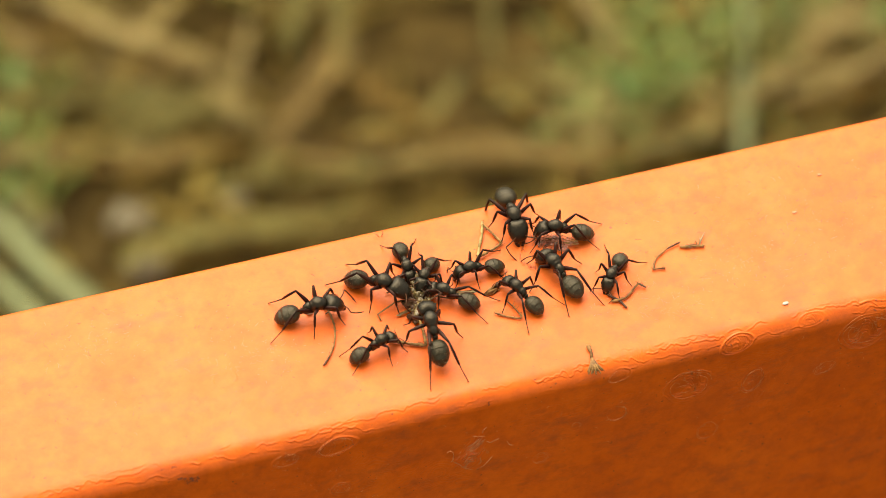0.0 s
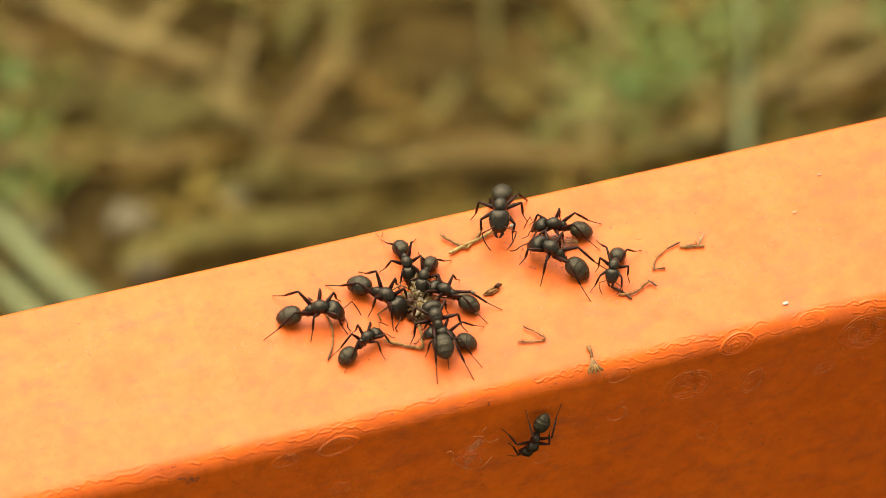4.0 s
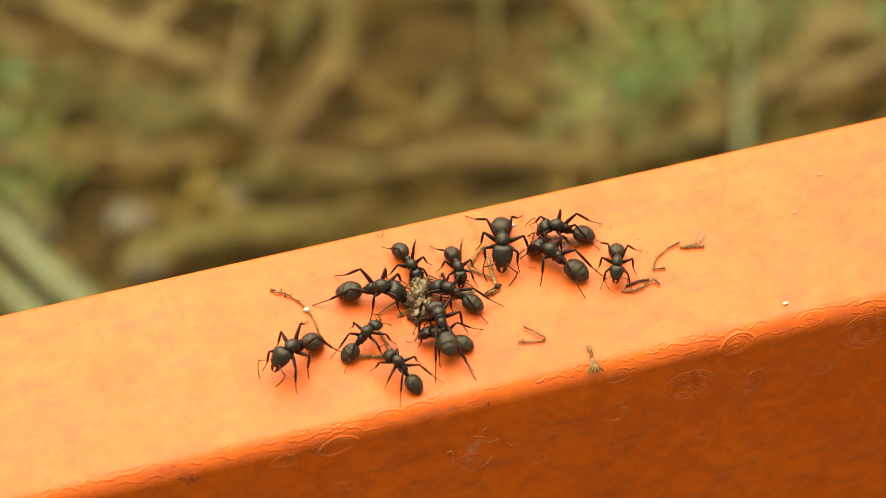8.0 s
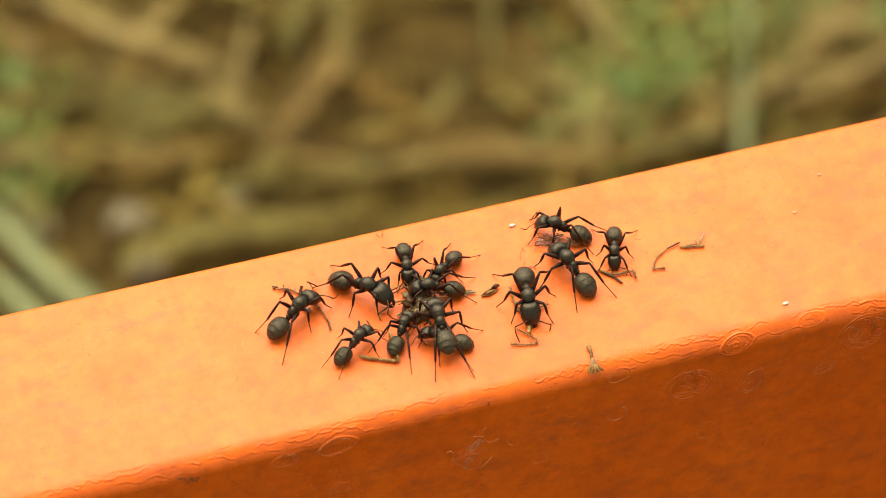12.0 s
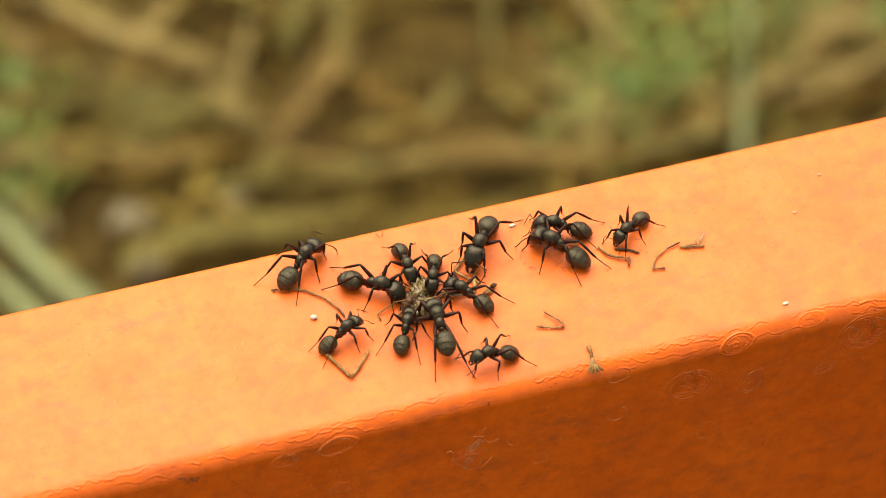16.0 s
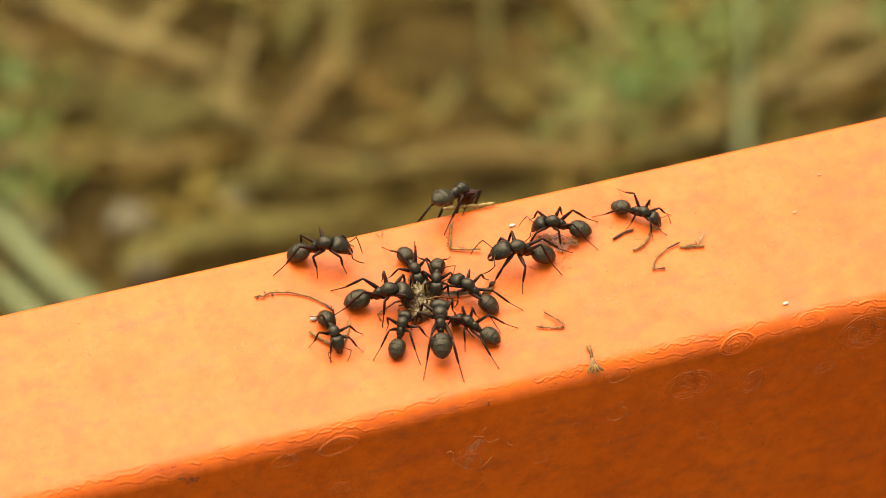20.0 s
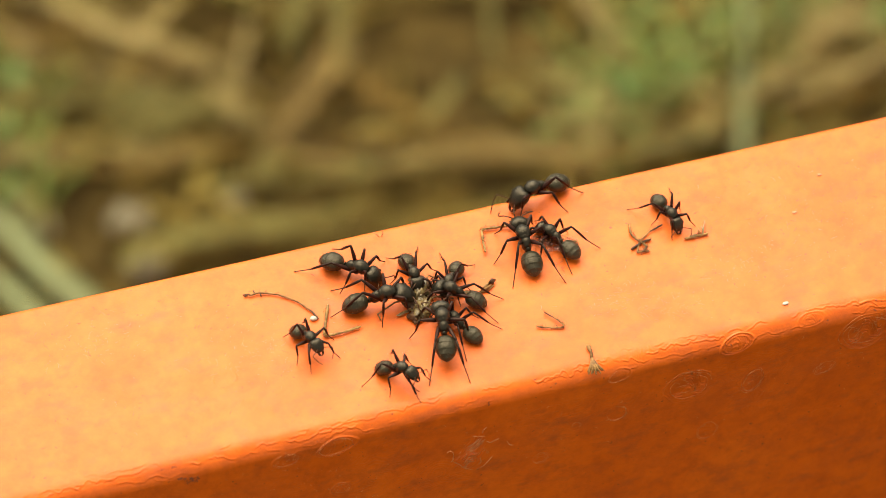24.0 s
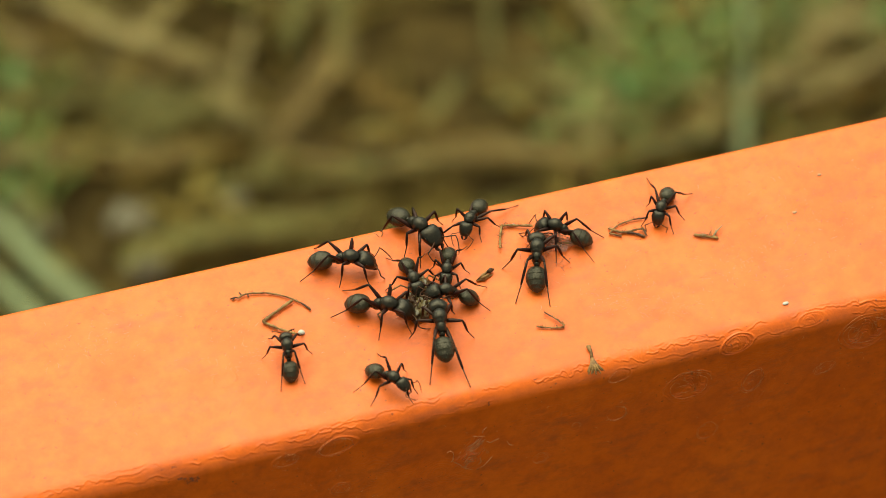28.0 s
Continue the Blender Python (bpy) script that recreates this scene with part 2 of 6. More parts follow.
# blisters: middle u, w, half axes, tilt, wrinkled inside, height
BLISTERS = (
    (0.0734, -0.0075, 0.0030, 0.0029, 0.5, 1, 1), (0.0812, -0.0092, 0.0013, 0.0021, -0.3, 1, 0.8), (0.0648, -0.0093, 0.0012, 0.0014, 0.4, 0, 1.2), (0.0762, -0.0168, 0.0013, 0.0016, 0, 0.4, 0.6),
    (0.0946, -0.0050, 0.0032, 0.0030, 0.3, 1, 1), (0.0788, -0.0020, 0.0020, 0.0012, 0.3, 0.8, 1.3), (0.0649, -0.0025, 0.0013, 0.0009, 0.4, 0, 0.7), (0.0879, -0.0011, 0.0016, 0.0008, 0.1, 0.6, 1.2))
BLISTERS += (
    (0.0320, -0.0032, 0.0023, 0.0013, 0.3, 0.4, 1.2), (0.0264, -0.0035, 0.0017, 0.0011, 0.1, 0.9, 0.8), (0.0324, -0.0111, 0.0012, 0.0011, 0.2, 0.9, 0.7), (0.0221, 0.0091, 0.0013, 0.0010, 0.2, 0, 0.5),
    (0.0040, 0.0087, 0.0008, 0.0006, 0, 0, 0.5), (0.0195, 0.0072, 0.0009, 0.0006, 0, 0, 0.35), (0.0600, -0.0099, 0.0006, 0.0007, 0, 0, 0.6), (0.0900, -0.0101, 0.0015, 0.0010, 0.3, 0.7, 0.4), (0.0560, -0.0144, 0.0010, 0.0010, 0, 0.7, 0.4))


def relief(u, w):
    """How far wrinkles and blisters lift the paint."""
    h = np.zeros_like(u)
    # wavy creases running along the bend, each broken into stretches
    for j, (w0, sway, high, bare) in enumerate(((-0.0002, 0.00026, 0.6, 0.30), (-0.0007, 0.00042, 0.9, 0.05), (-0.0011, 0.00050, 1.1, -0.15), (-0.0016, 0.00046, 1.1, -0.05), (-0.0021, 0.00036, 0.8, 0.2), (-0.0027, 0.00030, 0.5, 0.4))):
        mid = w0 - 0.0004 + 0.0004 * uneven(u * 90, u * 0, 4) + sway * uneven(u * 620, u * 0 + 1.3 * j, 1) + 0.55 * sway * uneven(u * 1500, u * 0 + 5 * j, 2) + 0.2 * sway * uneven(u * 3600, u * 0 + 3 * j, 3)
        where = step(uneven(u * 210, u * 0 + 7 * j, 5) + 0.5 * uneven(u * 800, u * 0 + 2 * j, 6), bare, bare + 0.3)
        d = w - mid
        h += 0.000050 * high * where * (np.exp(-(d / 0.00009) ** 2) - 0.6 * np.exp(-((d + 0.00019) / 0.00010) ** 2))
    # fine fans climbing to the top and faint wrinkles on the front
    g = u + 0.0011 * uneven(u * 500, w * 500, 7) + 0.25 * w
    fan = np.exp(-((u - 0.0697) / 0.0030) ** 2 - ((w + 0.0010) / 0.0009) ** 2) + 0.8 * np.exp(-((u - 0.0915) / 0.0040) ** 2 - ((w + 0.0008) / 0.0009) ** 2)
    h += 0.000014 * np.cos(math.tau * g / 0.00048) * fan * step(uneven(u * 600, w * 600, 17), -0.4, 0.4)
    k = uneven(u * 300, w * 300, 8) + 0.4 * uneven(u * 800, w * 800, 9)
    faint = step(uneven(u * 110, w * 150, 10), 0.35, 0.7) * step(-w, 0.0035, 0.006)
    h += 0.000018 * np.cos(k * 26) * faint
    # one torn, crumpled patch
    ru, rw = (u - 0.0479), (w + 0.0108)
    p, q = ru * 0.8 - rw * 0.6, ru * 0.6 + rw * 0.8
    tear = np.exp(-(p / 0.0015) ** 4 - (q / 0.0030) ** 4) * step(uneven(u * 500, w * 500, 11), -0.5, 0.3)
    h += 0.000100 * np.cos(math.tau * (p + 0.0008 * uneven(u * 700, w * 700, 12)) / 0.00052) * tear
    for u0, w0, ra, rb, tilt, inner, high in BLISTERS:
        w0 -= 0.0006
        sel = (abs(u - u0) < 0.005) & (abs(w - w0) < 0.005)
        x, y = u[sel] - u0, w[sel] - w0
        a, b = (x * math.cos(tilt) + y * math.sin(tilt)) / ra, (y * math.cos(tilt) - x * math.sin(tilt)) / rb
        rho = np.sqrt(a * a + b * b) * (1 + 0.10 * uneven(x * 500 + 40, y * 500 + 40, 13) + 0.05 * uneven(x * 1600 + 90, y * 1600, 14))
        d = (rho - 1) * min(ra, rb)
        gone = 0.35 + 0.65 * step(uneven(x * 350 + 70 + u0 * 5000, y * 350 + 20, 15), -0.4, 0.2)
        rings = np.exp(-(d / 0.00008) ** 2) + 0.7 * np.exp(-((d + 0.00030) / 0.00007) ** 2) * (0.4 + 0.6 * inner)
        wave = np.cos(math.tau * (y + 0.35 * x + 0.0016 * uneven(x * 600 + 9, y * 600 + 9, 16)) / 0.00055)
        h[sel] += high * ((0.000100 if w0 < -0.0045 else 0.000110) * rings * gone + inner * (0.000060 if w0 < -0.0045 else 0.000035) * wave * step(uneven(x * 700, y * 700, 18), -0.5, 0.4) * step(-rho, -0.95, -0.7))
    return h


ws = np.concatenate([np.linspace(WIDE - BEND - 0.0004, 0.0095, 30), np.arange(0.0092, 0.0030, -0.0002), np.arange(0.0030, -0.0192, -0.00007), np.linspace(-0.0197, -0.03, 8)])
us = np.concatenate([np.linspace(-0.6, -0.03, 12), np.arange(-0.008, 0.112, 0.00008), np.linspace(0.13, 0.655, 12)])
gu, gw = np.meshgrid(us, ws, indexing="ij")
lift = relief(gu, gw)
arc = BEND * math.pi / 2
ang = np.clip(-gw / BEND, 0, math.pi / 2)
gv = -WIDE + BEND + np.maximum(gw, 0) - (BEND + lift) * np.sin(ang)
gz = TOP - BEND + np.minimum(gw + arc, 0) + (BEND + lift) * np.cos(ang)
edge = [(0.0005, 0.0)] + [(0.0005 - 0.0009 * (1 - math.cos(math.pi / 12 * k)), TOP - 0.0009 * (1 - math.sin(math.pi / 12 * k))) for k in range(6)]
foot = [(-WIDE, z) for z in (0.46, 0.44, 0.40, 0.3, 0.0)]
cols = len(edge) + len(ws) + len(foot)
co = np.zeros((len(us), cols, 3))
co[:, :, 0] = us[:, None]
for k, (v, z) in enumerate(edge):
    co[:, k, 1], co[:, k, 2] = v, z
co[:, len(edge):len(edge) + len(ws), 1], co[:, len(edge):len(edge) + len(ws), 2] = gv, gz
for k, (v, z) in enumerate(foot):
    co[:, cols - len(foot) + k, 1], co[:, cols - len(foot) + k, 2] = v, z
ids = np.arange(len(us) * cols).reshape(len(us), cols)
wrap = np.concatenate([ids, ids[:, :1]], axis=1)
quads = np.stack([wrap[:-1, :-1], wrap[:-1, 1:], wrap[1:, 1:], wrap[1:, :-1]], axis=-1).reshape(-1, 4)
me = bpy.data.meshes.new("rim")
me.vertices.add(len(co.reshape(-1, 3)))
me.vertices.foreach_set("co", co.reshape(-1))
me.loops.add(quads.size)
me.loops.foreach_set("vertex_index", quads.reshape(-1).astype(np.int32))
me.polygons.add(len(quads))
me.polygons.foreach_set("loop_start", np.arange(0, quads.size, 4, dtype=np.int32))
me.update(calc_edges=True)
me.materials.append(PAINT)
me.shade_smooth()
rim = new("rim", me)
rim.matrix_basis = RIM_AT
tagged(rim, "orange painted metal rim with a rounded wrinkled edge", "rim", kind="structure")
wr = random.Random(21)

# fine dark and pale scratches scattered over the paint
for count, mat, spots in ((430, SCRATCH, ((0.008, 0.019, 0.006, 0.002), (0.02, 0.011, 0.012, 0.005), (0.05, 0.02, 0.02, 0.003), (0.085, 0.012, 0.012, 0.005), (0.098, 0.017, 0.008, 0.003), (0.092, 0.0128, 0.004, 0.001), (0.081, 0.0128, 0.004, 0.0015), (0.09, 0.015, 0.01, 0.004))), (620, PALESCRATCH, ((0.0726, 0.004, 0.0022, 0.0012), (0.0674, 0.0075, 0.002, 0.0012), (0.082, 0.008, 0.004, 0.002), (0.0262, 0.011, 0.003, 0.002), (0.010, 0.018, 0.003, 0.002), (0.093, 0.012, 0.006, 0.004), (0.05, 0.012, 0.03, 0.006)))):
    bm = bmesh.new()
    for k in range(count):
        su, sw, du, dw = wr.choice(spots)
        u0, w0 = wr.gauss(su, du), wr.gauss(sw, dw)
        if not -0.003 < w0 < 0.0235:
            continue
        a, l, bend = wr.gauss(0.2, 0.8), abs(wr.gauss(0.0, 0.0004)) + 0.0001, wr.uniform(-0.8, 0.8)
        line = [(u0 + l * s * math.cos(a + bend * s), w0 + l * s * math.sin(a + bend * s)) for s in (0, 0.33, 0.66, 1)]
        ridge(bm, line, wr.uniform(0.000010, 0.000020))
    part("scratches", bm, mat, rim, "fine hair scratches in the paint")
# thin pale tan raised lines along the blisters on the front
for u0, w0, ra, rb, tilt, inner, high in BLISTERS:
    if w0 > -0.0024:
        continue
    w0 -= 0.0006
    bm = bmesh.new()
    for j in range(2 if inner < 0.5 else 3):
        q, k0, k1 = 1 - 0.12 * j * wr.uniform(0.6, 1.4), wr.uniform(0, 6.28), wr.uniform(2.2, 5.6)
        line = []
        for i in range(41):
            a = k0 + k1 * i / 40
            wob = q * (1 + 0.05 * math.sin(2 * a + u0 * 900) + 0.025 * math.sin(5 * a + j) + 0.02 * noise.noise(Vector((a * 3, j, u0 * 800))))
            du, dw = ra * wob * math.cos(a), rb * wob * math.sin(a)
            line.append((u0 + du * math.cos(tilt) - dw * math.sin(tilt), w0 + du * math.sin(tilt) + dw * math.cos(tilt)))
        tube(bm, [skin(u, w, 0.00005) for u, w in line], [0.000012] + [wr.uniform(0.000012, 0.000034) * high**0.5 for _ in line[2:]] + [0.000012], 5)
    for k in range(int(14 * inner * ra / 0.002)):
        a, b, l, turn = wr.uniform(-0.7, 0.5) * ra, wr.uniform(-0.6, 0.6) * rb, wr.uniform(0.15, 0.6) * ra, tilt + wr.gauss(0.2, 0.5)
        tube(bm, [skin(u0 + a + l * s * math.cos(turn + s), w0 + b + l * s * math.sin(turn + s), 0.00004) for s in (0, 0.25, 0.5, 0.75, 1)], [0.00001, 0.00002, 0.000025, 0.00002, 0.00001], 4)
    part("pale_mark", bm, PALEMARK, rim, "pale raised outline of a paint blister")
# a torn film with a rolled border, hooks at its ends and a bundle of folds (millimetres from its middle)
TEAR = (
    ((-3.2, 1), (-2.8, 1.3), (-2.4, 0.8), (-2.4, -0.4), (-2.7, -0.9)),
    ((-2.5, -0.8), (-1.7, -1.7), (-1.1, -2.7), (-0.1, -3.3)),
    ((0.3, -3.4), (1.1, -3.2), (1.7, -2.4), (2.3, -1.5)),
    ((1.4, 1.5), (2, 1), (2.5, 1.3), (3, 1.5)),
    ((3.9, 0.6), (4.2, -0.2), (4.7, -0.5)),
    ((-0.2, 3.1), (0.5, 2.7), (1.3, 2.5)),
    ((0.9, 3.2), (1.1, 3.8), (1.5, 4.1)),
    ((1.2, 1.8), (0.4, 1), (-0.7, 0.5)),
    ((-1.2, -1.9), (-0.7, -0.8), (0, -0.9)),
    ((0.7, -1.1), (0.9, -2.2), (0.5, -2.6)))
bm = bmesh.new()


def fold(line, r):
    path = []
    for (ax, ay), (bx, by) in zip(line[:-1], line[1:]):
        path += [(ax + (bx - ax) * s, ay + (by - ay) * s) for s in (0, 0.25, 0.5, 0.75)]
    path = [line[0]] + [tuple(sum(q[d] for q in path[k - 1:k + 2]) / 3 + 0.05 * noise.noise(Vector((path[k][0] * 2.5, path[k][1] * 2.5, d * 7.0))) for d in (0, 1)) for k in range(1, len(path) - 1)] + [line[-1]]
    tube(bm, [skin(0.0479 + 0.001 * x, -0.0108 + 0.001 * y, 0.00005) for x, y in path], [0.000012] + [r * wr.uniform(0.6, 1.15) for _ in path[2:]] + [0.000012], 5)


for line in TEAR:
    fold(line, 0.000072)
for k in range(9):
    shift, cut = 0.30 * k - 1.2, wr.uniform(-0.25, 0.25)
    fold([(x + 0.25 * shift + cut, y - 0.62 * shift + cut) for x, y in (TEAR[7] if k < 6 else TEAR[8])], wr.uniform(0.00004, 0.000068))
for k in range(26):
    x, y, turn, l = wr.gauss(0.1, 1.1), wr.gauss(-0.3, 0.9), 0.5 + wr.gauss(0, 0.4), wr.uniform(0.3, 1.0)
    fold([(x, y), (x + 0.5 * l * math.cos(turn), y + 0.5 * l * math.sin(turn)), (x + l * math.cos(turn + 0.6), y + l * math.sin(turn + 0.6))], wr.uniform(0.000022, 0.00004))
part("pale_mark", bm, PALEMARK, rim, "pale raised folds of a torn crumpled film")
# short pale tan strokes strewn over the front
bm = bmesh.new()
for k in range(130):
    u, w, turn, l = wr.uniform(0.018, 0.104), wr.uniform(-0.017, -0.004), wr.gauss(0.2, 0.7), wr.uniform(0.0001, 0.0006)
    tube(bm, [skin(u + l * s * math.cos(turn + 2 * s * math.sin(k)), w + l * s * math.sin(turn + 2 * s * math.sin(k)), 0.00003) for s in (0, 0.33, 0.66, 1)], [0.00001, 0.00002, 0.00002, 0.00001], 4)
part("pale_mark", bm, PALEMARK, rim, "faint scattered pale tan flecks")
# specks of grime on the front
for u0, w0, num, spread in ((0.0159, -0.0036, 20, 0.0005), (0.0145, -0.0029, 6, 0.0003), (0.0335, -0.0046, 4, 0.0012)):
    bm = bmesh.new()
    for k in range(num):
        cu, cw, r0, turn = u0 + wr.gauss(0, spread), min(-0.0029, w0 + wr.gauss(0, spread * 0.5)), wr.uniform(0.00005, 0.00017), wr.uniform(0, 6)
        hub = bm.verts.new(skin(cu, cw, 0.000065))
        ring = []
        for i in range(8):
            a = math.tau * i / 8
            q = r0 * (1 + 0.5 * noise.noise(Vector((math.cos(a) * 1.7, math.sin(a) * 1.7, k * 3.3))))
            ring.append(bm.verts.new(skin(cu + 1.5 * q * math.cos(a), cw + 0.8 * q * math.sin(a), 0.00004)))
        for i in range(8):
            bm.faces.new((ring[i], ring[(i + 1) % 8], hub))
    part("stain", bm, STAIN, rim, "scattered specks of grey-brown grime")
for u0, w0, a in ((0.0112, 0.0062, 1.0), (0.0285, 0.0012, 0.9), (0.0215, 0.0035, 0.8)):
    part("scratch", tube(bmesh.new(), [skin(u0 + 0.0005 * s * math.cos(a), w0 + 0.0009 * s * math.sin(a), 0.00002) for s in (0, 0.5, 1)], [0.00001, 0.000022, 0.00001], 4), SCRATCH, rim)
# ---- litter below ----


def blade(bm, a, b, w, thick=0.25, bow=0.0, seg=5):
    """A stalk or blade from a to b, lens-shaped across."""
    a, b = Vector(a), Vector(b)
    t = (b - a).normalized()
    side = t.cross(Vector((0, 0, 1))).normalized()
    upv = side.cross(t)
    rings = []
    for i in range(seg):
        s = i / (seg - 1)
        p = a.lerp(b, s) + upv * bow * math.sin(math.pi * s)
        ww = w / 2 * (1 - 0.55 * s)
        rings.append([bm.verts.new(p + side * x * ww + upv * z * ww * thick) for x, z in ((1, 0), (0, 1), (-1, 0), (0, -1))])
    for r0, r1 in zip(rings, rings[1:]):
        for k in range(4):
            bm.faces.new((r0[k], r0[(k + 1) % 4], r1[(k + 1) % 4], r1[k]))
    bm.faces.new(rings[0])
    bm.faces.new(rings[-1][::-1])


PALE_AT = (
    (-127.1, 516.7, -78.8, 486.3, 6.5), (-106.4, 506.1, -81.8, 490.4, 5.0), (-103.9, 500.8, -90.5, 518.3, 5.0), (-65.4, 504.0, -71.3, 466.7, 3.0),
    (48.4, 522.6, 59.3, 493.5, 5.7), (105.1, 480.6, 134.4, 506.6, 6.5), (130.7, 484.5, 150.5, 495.6, 5.0), (-144.1, 450.0, -121.9, 448.6, 5.6),
    (-104.8, 496.7, -116.5, 501.4, 2.7), (-120.9, 509.3, -104.0, 498.7, 3.1), (-143.3, 504.0, -136.5, 490.9, 5.7), (54.4, 476.8, 47.1, 452.5, 6.3),
    (38.3, 466.7, 63.2, 463.4, 5.6), (124.7, 504.0, 142.7, 514.6, 7.7), (131.0, 511.9, 147.2, 501.4, 5.8), (74.8, 494.8, 95.8, 498.2, 3.8),
    (67.4, 454.2, 90.7, 457.9, 4.1), (111.8, 483.2, 147.6, 488.3, 4.6), (121.4, 511.9, 137.4, 519.9, 4.6))
PINK_AT = (
    (-36.2, 492.2, -56.4, 453.5, 6.4), (-30.0, 494.8, -42.0, 480.6, 4.9), (-6.2, 448.6, 47.1, 450.5, 6.3), (26.9, 451.0, 50.6, 445.1, 4.8),
    (-107.0, 445.1, -83.3, 447.1, 4.4), (-46.7, 450.0, -31.9, 444.1, 4.4), (81.9, 466.7, 93.0, 466.7, 6.3), (8.5, 452.5, -15.4, 445.1, 2.9),
    (114.2, 490.9, 127.9, 496.7, 3.8), (-41.9, 478.1, -47.2, 468.0, 2.6))
OLIVE_AT = (
    (-35.4, 522.6, -33.9, 490.9, 4.2), (-47.8, 522.6, -51.5, 497.2, 5.4), (-108.2, 476.0, -77.8, 466.9, 4.9), (-35.5, 442.7, -3.5, 444.6, 4.8),
    (-81.6, 414.4, -40.4, 419.6, 7.2), (-98.2, 407.4, -83.1, 409.7, 9.0), (54.2, 470.5, 50.0, 455.5, 6.7), (-75.4, 434.7, -55.6, 440.7, 4.0),
    (33.1, 488.9, 44.2, 480.6, 6.4), (-131.6, 432.3, -128.7, 419.1, 6.6), (17.9, 473.0, 32.9, 475.0, 4.5), (63.6, 450.5, 76.6, 452.5, 4.1),
    (-4.5, 466.7, 4.9, 480.6, 4.5), (-55.9, 449.3, -57.2, 435.9, 4.4), (112.7, 496.1, 131.4, 517.2, 6.5), (-146.9, 480.6, -123.7, 471.7, 4.9),
    (-100.6, 460.4, -86.0, 463.9, 4.8), (-89.9, 466.7, -78.0, 471.0, 3.4))
OLIVE_AT += (
    (-129.4, 473.0, -113.0, 478.1, 4.5), (-112.0, 464.2, -91.2, 457.9, 4.1), (87.1, 511.9, 97.7, 498.7, 5.0), (42.2, 475.5, 51.1, 460.4, 4.8),
    (73.8, 473.0, 64.0, 459.2, 4.5), (16.1, 522.6, 16.6, 490.9, 3.1))
BROWN_AT = (
    (-29.9, 485.8, 2.0, 456.5, 5.2), (-141.6, 506.1, -116.4, 500.8, 5.8), (-26.9, 476.8, -11.9, 464.2, 3.0), (-91.0, 485.8, -110.1, 490.9, 3.4),
    (-8.1, 454.2, -41.3, 453.5, 3.0), (122.1, 470.5, 146.9, 480.6, 3.4), (-125.2, 443.2, -101.2, 440.7, 3.3), (69.6, 460.4, 84.4, 461.7, 3.3),
    (-70.6, 450.5, -89.1, 452.5, 3.7), (41.4, 443.2, 61.6, 446.8, 4.4))
PALEGREEN_AT = (
    (96.9, 446.8, 103.6, 525.3, 7.2), (-100.4, 372.7, -148.6, 427.2, 14.0), (-113.7, 364.3, -147.1, 404.6, 12.4), (-129.5, 412.1, -138.0, 430.6, 4.4))
GREEN_AT = (
    (77.2, 485.3, 85.9, 490.4, 5.7), (59.2, 480.6, 74.3, 483.2, 4.9), (62.7, 474.3, 56.7, 488.3, 4.5), (-143.1, 480.6, -140.3, 490.9, 5.7),
    (-144.0, 459.2, -142.0, 468.0, 4.9), (-140.7, 432.3, -136.7, 438.3, 5.5), (65.1, 511.9, 73.0, 518.6, 5.0), (90.4, 504.0, 96.8, 515.9, 4.6),
    (114.6, 509.3, 120.0, 518.6, 4.6), (144.1, 509.3, 150.7, 518.6, 5.0), (47.5, 464.2, 41.2, 473.0, 3.7), (68.0, 466.7, 60.4, 461.7, 3.3),
    (78.4, 491.5, 86.7, 486.3, 4.9), (71.3, 478.1, 80.9, 483.2, 4.5))
GAPS_AT = (
    (-51.6, 489.6, 7.6), (-90.6, 480.1, 6.8), (-75.4, 515.1, 7.7), (-118.6, 428.7, 10.0), (-111.9, 435.9, 7.3), (-103.3, 402.7, 6.3),
    (-38.7, 460.4, 6.5), (14.1, 462.4, 6.7), (27.0, 461.7, 7.4), (15.7, 441.7, 4.6), (29.8, 514.6, 8.6), (-4.5, 488.3, 11.3),
    (-17.7, 490.9, 7.6), (79.0, 502.4, 5.7), (85.9, 455.0, 4.6), (110.9, 469.2, 5.6), (141.0, 473.0, 5.7), (-138.8, 518.6, 7.8),
    (-59.8, 408.5, 4.5), (-82.6, 433.5, 5.5), (-44.5, 435.9, 5.5), (21.8, 483.2, 4.7), (42.3, 478.1, 4.7), (8.7, 504.0, 9.5),
    (-12.2, 509.3, 8.6), (21.9, 496.1, 7.6), (31.5, 501.4, 7.6), (-23.6, 504.0, 7.6), (-0.8, 498.7, 9.5), (-122.6, 433.5, 7.3))
GAPS_AT += (
    (-114.3, 419.1, 5.4), (-34.3, 470.5, 5.2), (-64.7, 488.3, 3.0), (18.4, 514.6, 7.7), (3.1, 515.9, 7.7))
STONES_AT = (
    (-101.2, 428.7, 8.0), (-22.0, 461.7, 5.2), (-67.3, 437.8, 4.4), (-93.5, 408.5, 6.5), (-129.2, 425.8, 4.7), (-70.6, 470.5, 4.5))
PALE_AT += (
    (-73.6, 476.8, -62.7, 460.9, 5.6), (-119.4, 488.9, -90.5, 478.1, 3.0), (-107.5, 452.5, -83.4, 449.0, 3.7), (40.5, 480.6, 57.0, 470.5, 4.5), (77.0, 480.6, 94.5, 475.0, 4.5), (115.0, 475.0, 134.1, 480.6, 4.1), (17.7, 452.5, 39.7, 450.0, 3.7))
